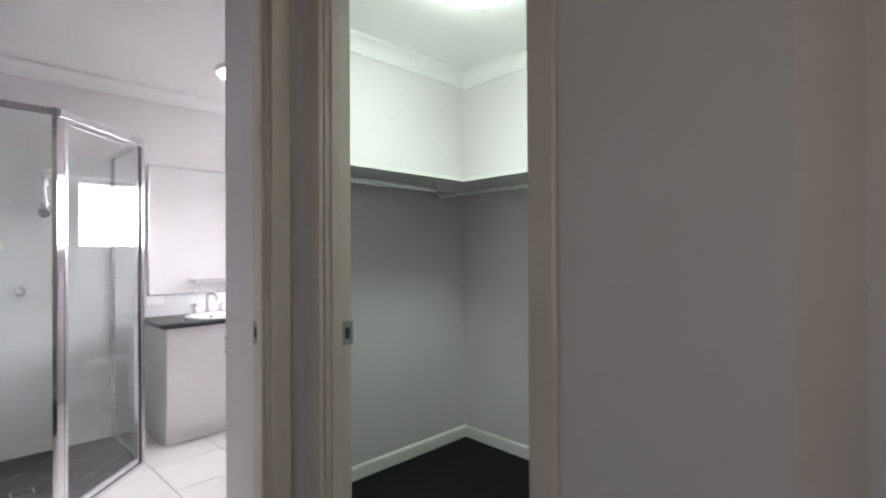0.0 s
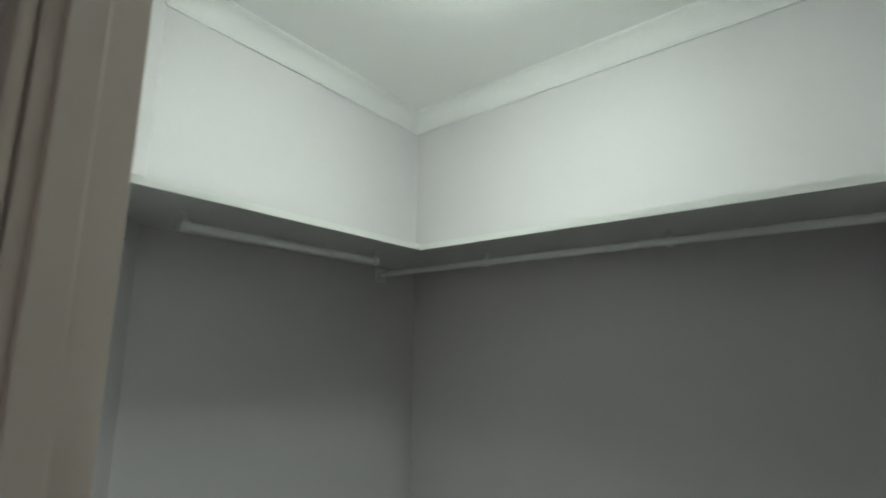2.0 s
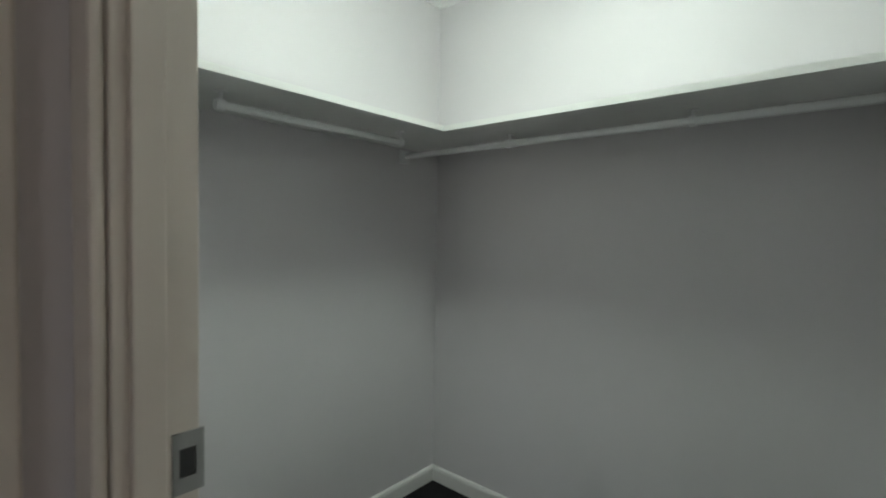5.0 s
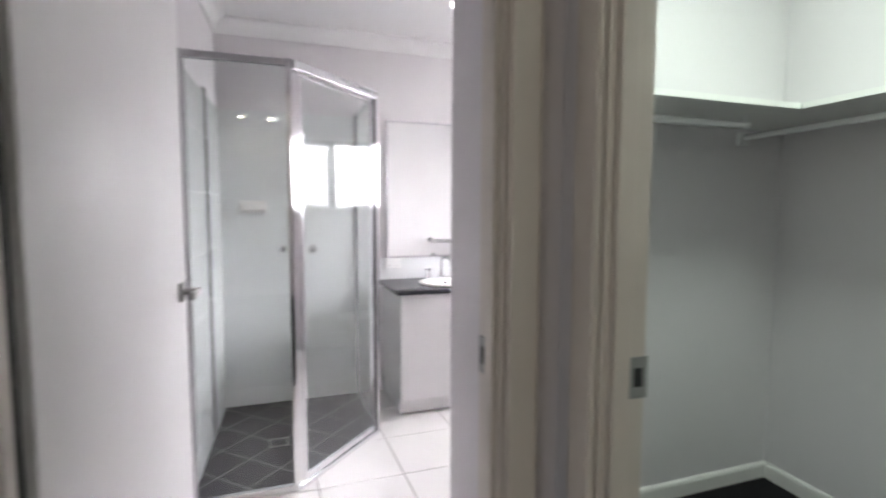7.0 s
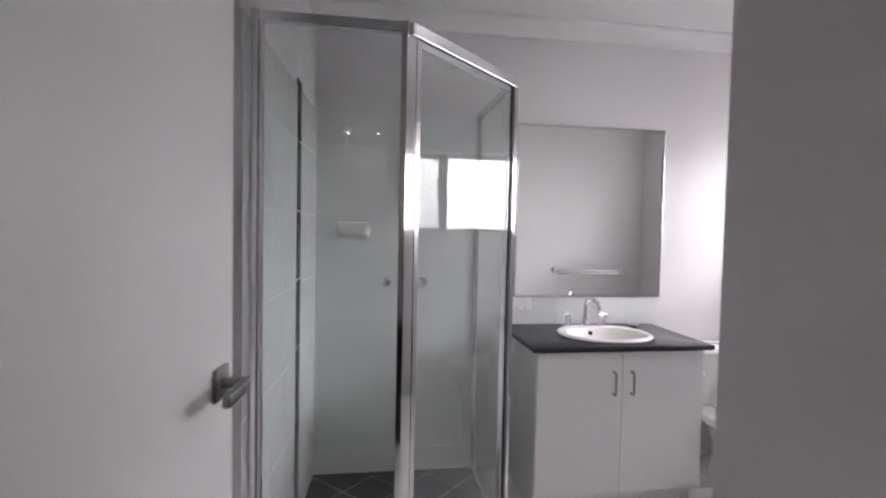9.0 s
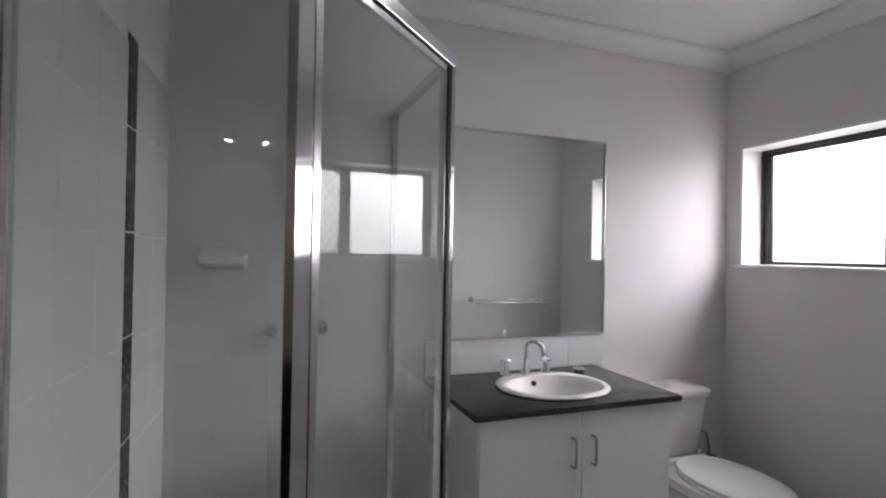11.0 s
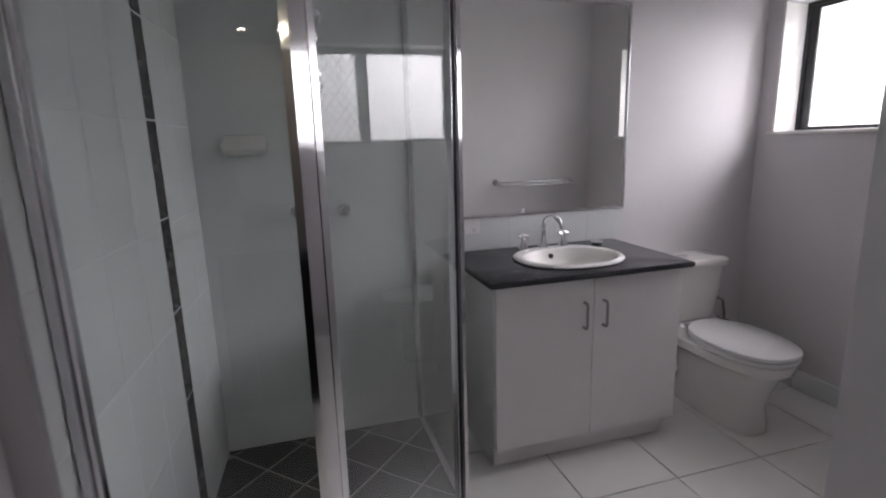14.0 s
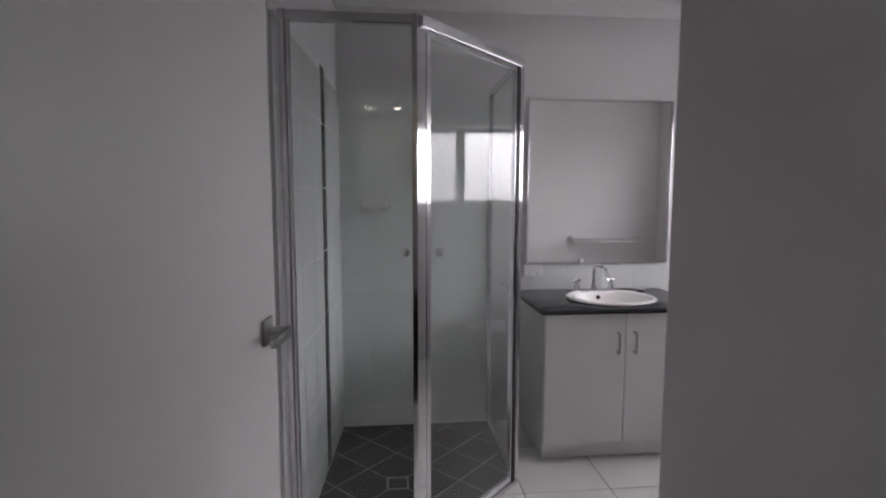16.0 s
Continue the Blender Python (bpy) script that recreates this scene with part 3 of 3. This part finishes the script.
bench = tagged(mesh_object("benchtop", bm, BENCH, True), "dark charcoal speckled laminate benchtop on the vanity", "benchtop")

t = thing("wash_basin", "white oval china basin set into the dark benchtop", "basin", (BX, BY, 0.79))
def ring(a, b, z, dy=0.0):
    return [(x, y, z) for x, y in oval(BX, BY + dy, a, b, 48, 2.15)]
bm = loft(bmesh.new(), [ring(0.222, 0.192, 0.7825), ring(0.230, 0.200, 0.785), ring(0.231, 0.201, 0.790), ring(0.224, 0.194, 0.796), ring(0.212, 0.182, 0.798), ring(0.200, 0.148, 0.795, -0.020), ring(0.192, 0.142, 0.786, -0.020),
                       ring(0.176, 0.130, 0.758, -0.020), ring(0.135, 0.100, 0.705, -0.02), ring(0.06, 0.05, 0.680, -0.02), ring(0.022, 0.022, 0.678, -0.02)], "end")
part("bowl", bm, CERAMIC, t, "", True)
# A dark disc paints the overflow's hollow.
part("overflow", lathe(bmesh.new(), [(0.011, -0.004), (0.011, 0.004), (0.006, 0.005)], (BX - 0.02, BY + 0.112, 0.768), 18, "Y"), SEAL_AND_SHADE, t, "dark overflow hole", True)
part("waste", lathe(bmesh.new(), [(0.024, 0.678), (0.024, 0.684), (0.018, 0.686)], (BX, BY - 0.02, 0), 20), CHROME, t, "", True)
# tapware on the basin's rear deck
TX, TY, TZ = BX - 0.025, -0.128, 0.7975
t = thing("basin_spout", "chrome gooseneck spout on the basin deck", "tap", (TX, TY, TZ))
part("base", lathe(bmesh.new(), [(0.024, 0), (0.024, 0.006), (0.016, 0.020), (0.0125, 0.034)], (TX, TY, TZ), 24), CHROME, t, "", True)
pts = [(TX, TY, TZ + 0.02), (TX, TY, TZ + 0.09)]
for k in range(0, 13):
    a = radians(180 - 200 * k / 12)
    pts.append((TX + (0.040 + 0.040 * math.cos(a)) * 0.62, TY - (0.040 + 0.040 * math.cos(a)) * 0.78, TZ + 0.10 + 0.040 * math.sin(a)))
part("neck", tube(bmesh.new(), pts, 0.0105, 14), CHROME, t, "", True)
for dx in (-0.098, 0.098):
    x = TX + dx
    t = thing("basin_tap", "chrome basin tap with a small cross handle", "tap", (x, TY, TZ), "basin taps")
    part("tap_body", lathe(bmesh.new(), [(0.023, 0), (0.022, 0.006), (0.014, 0.030), (0.011, 0.045)], (x, TY, TZ), 24), CHROME, t, "", True)
    bm = lathe(bmesh.new(), [(0.011, 0.044), (0.012, 0.050), (0.010, 0.066), (0.005, 0.070)], (x, TY, TZ), 18)
    for k in range(2):
        a = radians(20 + 90 * k)
        tube(bm, [(x - 0.028 * math.cos(a), TY - 0.028 * math.sin(a), TZ + 0.058), (x + 0.028 * math.cos(a), TY + 0.028 * math.sin(a), TZ + 0.058)], 0.0055, 8)
    part("cross_handle", bm, CHROME, t, "", True)
t = thing("basin_plug", "small chrome and rubber basin plug lying on the benchtop", "plug", (1.70, -0.10, 0.782))
part("plug_cap", lathe(bmesh.new(), [(0.030, 0.008), (0.030, 0.012), (0.022, 0.016), (0.006, 0.017)], (1.70, -0.10, 0.782), 22), CHROME, t, "", True)
part("plug_body", lathe(bmesh.new(), [(0.020, 0), (0.024, 0.009)], (1.70, -0.10, 0.782), 20), SEAL_AND_SHADE, t, "", True)
# mirror
t = thing("wall_mirror", "frameless-looking wall mirror with thin polished metal edge", "mirror", (1.475, -0.01, 0.93))
MX0, MX1, MZ0, MZ1 = 1.045, 1.90, 0.932, 1.868
part("mirror_glass", boxes((MX0 + 0.011, MX1 - 0.011, -0.012, -0.0085, MZ0 + 0.011, MZ1 - 0.011)), MIRROR, t, "silvered mirror glass")
for d in ((MX0, MX1, MZ1 - 0.012, MZ1), (MX0, MX1, MZ0, MZ0 + 0.012), (MX0, MX0 + 0.012, MZ0 + 0.012, MZ1 - 0.012), (MX1 - 0.012, MX1, MZ0 + 0.012, MZ1 - 0.012)):
    part("edge_strip", boxes((d[0], d[1], -0.019, -0.0005, d[2], d[3]), bevel=0.003), ALUMINIUM, t)
t = thing("power_point", "white plastic double power point above the benchtop", "power point", (1.09, -0.012, 0.895))
part("cover_plate", boxes((1.035, 1.145, -0.020, -0.0095, 0.860, 0.928), bevel=0.003), PLASTIC, t)
for x in (1.065, 1.115):
    part("switch", boxes((x - 0.009, x + 0.009, -0.0235, -0.0195, 0.905, 0.920), bevel=0.001), PLASTIC, t)
    for dx, h in ((-0.006, 0.008), (0.006, 0.008), (0, 0.006)):
        # Dark slivers paint the shade in the socket slots.
        part("socket_slot", boxes((x + dx - 0.001, x + dx + 0.001, -0.0205, -0.0198, 0.880 - h / 2 - (0.008 if dx == 0 else 0), 0.880 + h / 2 - (0.008 if dx == 0 else 0))), SEAL_AND_SHADE, t)

# ---- towel rail on the wall facing the mirror ----
t = thing("towel_rail", "double chrome towel rail on the painted wall", "towel rail", (2.2, YN + 0.05, 0.97))
for y, z in ((YN + 0.060, 0.950), (YN + 0.105, 0.930)):
    part("bar", tube(bmesh.new(), [(1.88, y, z), (2.52, y, z)], 0.008), CHROME, t, "", True)
for x in (1.885, 2.515):
    bm = lathe(bmesh.new(), [(0.024, -0.008), (0.024, 0.0)], (x, YN, 0.950), 20, "Y")
    tube(bm, [(x, YN + 0.006, 0.950), (x, YN + 0.06, 0.950), (x, YN + 0.112, 0.928)], 0.009)
    part("bracket", bm, CHROME, t, "", True)

# ---- toilet ----
CX = 2.182
toi = thing("toilet", "white china close-coupled toilet with the lid closed", "toilet", (CX, -0.4, 0))
def egg(y0, y1, w, z, pw=2.3):
    cy, b = (y0 + y1) / 2, (y1 - y0) / 2
    return [(x + 0.0, y, z) for x, y in oval(CX, cy, w, b, 40, pw)]
bm = loft(bmesh.new(), [egg(-0.630, -0.16, 0.104, 0.0005, 3), egg(-0.632, -0.155, 0.106, 0.0300, 3), egg(-0.622, -0.18, 0.091, 0.1200, 2.8), egg(-0.650, -0.16, 0.100, 0.2000, 2.6), egg(-0.690, -0.12, 0.128, 0.2800, 2.4), egg(-0.722, -0.06, 0.160, 0.3050, 2.4), egg(-0.730, -0.03, 0.164, 0.3450, 2.5), egg(-0.722, -0.03, 0.156, 0.3550, 2.5)])
part("pan", bm, CERAMIC, toi, "", True)
bm = loft(bmesh.new(), [egg(-0.732, -0.265, 0.164, 0.3570, 2.3), egg(-0.736, -0.262, 0.166, 0.3630, 2.3), egg(-0.736, -0.262, 0.166, 0.3720, 2.3), egg(-0.730, -0.266, 0.162, 0.3750, 2.3)])
part("seat", bm, PLASTIC, toi, "", True)
bm = loft(bmesh.new(), [egg(-0.732, -0.265, 0.165, 0.3780, 2.3), egg(-0.738, -0.262, 0.168, 0.3840, 2.3), egg(-0.737, -0.262, 0.167, 0.3940, 2.3), egg(-0.725, -0.270, 0.156, 0.4010, 2.3), egg(-0.660, -0.30, 0.093, 0.4050, 2.2)])
part("lid", bm, PLASTIC, toi, "white closed lid", True)
bm = bmesh.new()
def rr(x0, x1, y0, y1, z, p=7):
    return [(x, y, z) for x, y in oval((x0 + x1) / 2, (y0 + y1) / 2, (x1 - x0) / 2, (y1 - y0) / 2, 48, p)]
loft(bm, [rr(CX - 0.176, CX + 0.176, -0.165, -0.012, 0.357), rr(CX - 0.186, CX + 0.186, -0.178, -0.010, 0.385), rr(CX - 0.203, CX + 0.203, -0.190, -0.008, 0.545), rr(CX - 0.208, CX + 0.208, -0.195, -0.008, 0.635)])
part("cistern", bm, CERAMIC, toi, "", True)
bm = loft(bmesh.new(), [rr(CX - 0.227, CX + 0.227, -0.204, -0.006, 0.637), rr(CX - 0.230, CX + 0.230, -0.207, -0.005, 0.645), rr(CX - 0.230, CX + 0.230, -0.207, -0.005, 0.665), rr(CX - 0.212, CX + 0.212, -0.197, -0.010, 0.677), rr(CX - 0.130, CX + 0.130, -0.14, -0.05, 0.680)])
part("cistern_lid", bm, CERAMIC, toi, "", True)
b = part("flush_button", lathe(bmesh.new(), [(0.036, 0), (0.036, 0.004), (0.031, 0.0055)], (CX, -0.105, 0.680), 28), CHROME, toi, "", True)
for s in (-1, 1):
    part("button_half", boxes((CX - 0.026 if s < 0 else CX + 0.001, CX - 0.001 if s < 0 else CX + 0.026, -0.118, -0.092, 0.6855, 0.688), bevel=0.001), CHROME, b)
for s in (-1, 1):
    part("lid_hinge", lathe(bmesh.new(), [(0.011, -0.03), (0.011, 0.03)], (CX + s * 0.075, -0.262, 0.385), 14, "X"), PLASTIC, toi, "", True)
part("bolt_cap", lathe(bmesh.new(), [(0.011, -0.001), (0.011, 0.006), (0.006, 0.009)], (CX - 0.115, -0.188, 0.545), 16, "Y"), CHROME, toi, "small chrome cap on the cistern", True)
t = thing("cistern_valve", "small chrome stop valve with a flexible hose", "valve", (2.55, -0.03, 0.27))
part("wall_flange", lathe(bmesh.new(), [(0.024, 0), (0.020, 0.008)], (2.55, -0.001, 0.27), 18, "Y"), CHROME, t, "", True)
part("valve_body", tube(bmesh.new(), [(2.55, -0.004, 0.27), (2.55, -0.065, 0.27)], 0.012), CHROME, t, "", True)
part("valve_handle", lathe(bmesh.new(), [(0.017, 0.06), (0.020, 0.066), (0.018, 0.082)], (2.55, 0, 0.27), 8, "Y"), SEAL_AND_SHADE, t, "", True)
part("hose", tube(bmesh.new(), [(2.55, -0.05, 0.27), (2.55, -0.05, 0.33), (2.52, -0.06, 0.40), (2.45, -0.08, 0.43), (2.36, -0.08, 0.44)], 0.006), SATIN, t, "", True)


# ---- ceiling lamps ----
def oyster(at, glow, label, rad, drop):
    x, y = at
    t = thing("ceiling_light", label, "ceiling light", (x, y, H), "round ceiling lights")
    part("rim", lathe(bmesh.new(), [(rad, 0), (rad + 0.012, -0.004), (rad + 0.012, -0.026), (rad + 0.002, -0.032)][::-1], (x, y, H), 40), PLASTIC, t, "", True)
    part("diffuser", lathe(bmesh.new(), [(rad + 0.001, -0.030), (rad * 0.94, -0.030 - drop * 0.32), (rad * 0.75, -0.030 - drop * 0.68), (rad * 0.4, -0.030 - drop * 0.92), (0.004, -0.030 - drop)], (x, y, H), 40), glow, t, "glowing opal diffuser", True)


oyster((1.38, -0.80), GLOW_BATH, "round opal ceiling light glowing in the ensuite", 0.15, 0.025)
oyster((1.60, -2.62), GLOW_ROBE, "round opal ceiling light glowing in the robe", 0.17, 0.075)

GLOW_SPOT = lamp_glow("downlight_globe", (1.0, 0.86, 0.66), 110.0)
for x in (0.0, 0.355):
    t = thing("downlight", "small round recessed downlight glowing warm in the bedroom ceiling", "downlight", (x, -5.65, H), "bedroom downlights")
    part("bezel", lathe(bmesh.new(), [(0.036, -0.006), (0.050, -0.006), (0.054, -0.0005), (0.036, -0.0005)], (x, -5.65, H), 28), PLASTIC, t, "", True)
    part("globe", lathe(bmesh.new(), [(0.034, -0.0065), (0.030, -0.018), (0.018, -0.026), (0.003, -0.028)], (x, -5.65, H), 24), GLOW_SPOT, t, "glowing globe", True)

# ---- robe shelf and rails ----
sh = thing("robe_shelf", "white melamine corner shelf round the robe walls", "shelf", (2.2, -2.0, 1.62))
SF, SXF, Z0, Z1 = -2.145, 2.016, 1.620, 1.640
bm = prism(bmesh.new(), [(XR, -2.145), (1.245, RY1), (SXF, RY1), (SXF, SF), (XR, SF)], Z0, Z1)
part("board", bm, SHELF, sh)
part("board", prism(bmesh.new(), [(SXF + 0.0005, RY1), (SXF + 0.0005, SF), (SXF + (RY0 - SF) * LEAN, RY0), (RXS, RY0), (RX, RY1)], Z0, Z1), SHELF, sh)
bm = bmesh.new()
box(bm, 0.02, 0.56, -0.018, 0, Z0 - 0.060, Z0 - 0.0005, m=Matrix.Translation((XR, -2.145, 0)) @ Matrix.Rotation(radians(45), 4, "Z"))
part("batten", bm, SHELF, sh)


def clothes_rail(a, b, hooks, label):
    t = thing("clothes_rail", label, "clothes rail", ((a[0] + b[0]) / 2, (a[1] + b[1]) / 2, a[2]), "robe rails")
    part("tube", tube(bmesh.new(), [a, b], 0.0125, 14), RAIL_WHITE, t, "", True)
    for f in hooks:
        p = Vector(a).lerp(Vector(b), f)
        bm = tube(bmesh.new(), [(p.x, p.y, p.z + 0.010), (p.x, p.y, Z0 - 0.003)], 0.0055, 8)
        lathe(bm, [(0.017, -0.004), (0.017, -0.0003)], (p.x, p.y, Z0), 14)
        lathe(bm, [(0.016, -0.010), (0.016, 0.010)], (p.x, p.y, p.z), 14, "X" if abs(b[0] - a[0]) > abs(b[1] - a[1]) else "Y")
        part("hanger_bracket", bm, PLASTIC, t, "", True)
    return t


clothes_rail((1.230, -2.0, 1.581), (1.940, -2.0, 1.581), (0.02, 0.99), "white round clothes rail under the shelf")
t = clothes_rail((2.245, RY1 - 0.001, 1.586), (2.235 + (RY0 - RY1) * LEAN, RY0 + 0.001, 1.586), (0.32, 0.68, 0.95), "long white round clothes rail under the shelf")
part("end_socket", boxes((2.205, 2.265, RY1 - 0.012, RY1 - 0.0005, 1.550, 1.610), bevel=0.004), PLASTIC, t)

# ---- tiles ----
def tile_mesh(name, w, h, d, mat, bev=0.0012):
    bm = bmesh.new()
    b2 = bev
    lo = [bm.verts.new(p) for p in ((0, 0, 0), (w, 0, 0), (w, h, 0), (0, h, 0))]
    md = [bm.verts.new(p) for p in ((0, 0, d - b2), (w, 0, d - b2), (w, h, d - b2), (0, h, d - b2))]
    hi = [bm.verts.new(p) for p in ((b2, b2, d), (w - b2, b2, d), (w - b2, h - b2, d), (b2, h - b2, d))]
    for u, v in ((lo, md), (md, hi)):
        for i in range(4):
            bm.faces.new((u[i], u[(i + 1) % 4], v[(i + 1) % 4], v[i]))
    bm.faces.new(hi)
    me = bpy.data.meshes.new(name)
    bm.to_mesh(me)
    bm.free()
    me.materials.append(mat)
    return me


CACHE = {}


def lay(name, parent, origin, xdir, ydir, u0, v0, w, h, d, mat, lift=0.0):
    key = (name, round(w, 4), round(h, 4))
    if key not in CACHE:
        CACHE[key] = tile_mesh(name, w, h, d, mat)
    ob = new(name, CACHE[key])
    x, y = Vector(xdir), Vector(ydir)
    z = x.cross(y)
    m = Matrix((x, y, z)).transposed().to_4x4()
    m.translation = Vector(origin) + x * u0 + y * v0 + z * lift
    ob.parent = parent
    ob.matrix_world = m
    return ob


def cover(name, parent, origin, xdir, ydir, us, vs, joint, d, mat):
    for u0, u1 in zip(us, us[1:]):
        for v0, v1 in zip(vs, vs[1:]):
            if u1 - u0 > 0.006 and v1 - v0 > 0.006:
                lay(name, parent, origin, xdir, ydir, u0 + joint / 2, v0 + joint / 2, u1 - u0 - joint, v1 - v0 - joint, d, mat, random.uniform(-0.0003, 0.0003))


rows_z = [0.0, 0.135, 0.438, 0.741, 1.044, 1.347, 1.650, 1.872]
wt = structure("wall_tiling_back", boxes((-0.005, 0.90, -0.0092, -0.0005, 0, 1.872)), GROUT, "white glazed wall tiles behind the shower", "wall tiles")
cover("tile", wt, (-0.005, -0.005, 0), (1, 0, 0), (0, 0, 1), [0.0, 0.155, 0.36, 0.565, 0.77, 0.865], rows_z, 0.002, 0.005, TILE)
SIDE = Vector((LEAN, 1, 0)).normalized()
OUT = Vector((1, -LEAN, 0)).normalized()


def side_slab(y0, y1, o0, o1, z1):
    c = [Vector((y * LEAN, y, 0)) + OUT * o for y, o in ((y0, o0), (y1, o0), (y1, o1), (y0, o1))]
    return prism(bmesh.new(), [(v.x, v.y) for v in c], 0, z1)


FOOT = Vector((-1.20 * LEAN, -1.20, 0))
wt = structure("wall_tiling_side", side_slab(-1.20, 0.0, -0.0095, -0.0008, 1.872), GROUT, "white glazed wall tiles on the shower side wall", "wall tiles")
cover("tile", wt, FOOT - OUT * 0.005, SIDE, (0, 0, 1), [0.0, 0.115, 0.318, 0.520, 0.722], rows_z, 0.002, 0.005, TILE)
cover("tile", wt, FOOT - OUT * 0.005, SIDE, (0, 0, 1), [0.808, 1.005, 1.19], rows_z, 0.002, 0.005, TILE)
st = structure("trim_mosaic_strip", side_slab(-0.480, -0.394, -0.0045, -0.0025, 1.905), TILE, "vertical strip of black mosaic with white joints", "tile strip")
zs = [0.01] + [0.195 + k * 0.290 for k in range(6)] + [1.900]
cover("mosaic_tile", st, FOOT + SIDE * 0.722 - OUT * 0.003, SIDE, (0, 0, 1), [0, 0.084], zs, 0.006, 0.004, MOSAIC)
sb = structure("wall_tiling_splashback", boxes((0.985, 1.899, -0.0092, -0.0005, 0.7825, 0.932)), GROUT, "white tile splashback above the benchtop", "wall tiles")
cover("tile", sb, (0.985, -0.005, 0.7825), (1, 0, 0), (0, 0, 1), [0, 0.10, 0.305, 0.51, 0.715, 0.914], [0, 0.148], 0.002, 0.005, TILE)

# shower floor: charcoal tiles laid on the diagonal, clipped to the tray outline
tray = [(XL, SY1), (SX1, SY1), (SX2, SY2), (SX2, 0.0), (-0.002, 0.0)]
sf = structure("floor_shower", prism(bmesh.new(), tray, -0.005, 0.0018), DARK_GROUT, "charcoal tiles laid diagonally in the shower", "floor tiles")


def clip(poly, inside):
    out = []
    for i in range(len(poly)):
        a, b = poly[i], poly[(i + 1) % len(poly)]
        fa, fb = inside(a), inside(b)
        if fa >= 0:
            out.append(a)
        if fa * fb < 0:
            k = fa / (fa - fb)
            out.append((a[0] + (b[0] - a[0]) * k, a[1] + (b[1] - a[1]) * k))
    return out


def inside_tray(poly):
    for i in range(len(tray)):
        a, b = tray[i], tray[(i + 1) % len(tray)]
        poly = clip(poly, lambda p: (b[0] - a[0]) * (p[1] - a[1]) - (b[1] - a[1]) * (p[0] - a[0]))
        if len(poly) < 3:
            return None
    return poly


PITCH, J = 0.20, 0.009
q = math.sqrt(0.5)
for i in range(-10, 12):
    for j in range(-10, 12):
        c = [(i * PITCH + J / 2, j * PITCH + J / 2), ((i + 1) * PITCH - J / 2, j * PITCH + J / 2), ((i + 1) * PITCH - J / 2, (j + 1) * PITCH - J / 2), (i * PITCH + J / 2, (j + 1) * PITCH - J / 2)]
        poly = inside_tray([((x - y) * q + 0.3, (x + y) * q - 0.62) for x, y in c])
        if poly:
            area = abs(sum(poly[k - 1][0] * poly[k][1] - poly[k][0] * poly[k - 1][1] for k in range(len(poly)))) / 2
            if area > 0.0006:
                part("tile", prism(bmesh.new(), poly, -0.004, 0.003), DARK_TILE, sf)

# ensuite floor tiles
fl = bpy.data.objects["floor"]
xs = [-0.14, 0.06, 0.46, 0.86, 1.26, 1.66, 2.06, 2.46, XW]
ys = [-2.585, -2.35, -1.95, -1.55, -1.15, -0.75, -0.35, 0.0]
cover("tile", fl, (0, 0, -0.0095), (1, 0, 0), (0, 1, 0), xs, ys, 0.005, 0.008, FLOOR_TILE)

# tiled skirting round the toilet end
sk = structure("baseboard_tile_north", boxes((VX1 + 0.002, XW, -0.0035, -0.0005, 0, 0.100)), GROUT, "white glazed tile skirting", "baseboard")
cover("tile", sk, (0, -0.0032, 0), (1, 0, 0), (0, 0, 1), [VX1 + 0.004, 2.06, 2.46, XW - 0.010], [0.0, 0.101], 0.003, 0.006, TILE)
sk = structure("baseboard_tile_east", boxes((XW - 0.0035, XW - 0.0005, YN, -0.004, 0, 0.100)), GROUT, "white glazed tile skirting", "baseboard")
cover("tile", sk, (XW - 0.0032, 0, 0), (0, -1, 0), (0, 0, 1), [0.010, 0.35, 0.75, 1.15, 1.55, -YN], [0.0, 0.101], 0.003, 0.006, TILE)
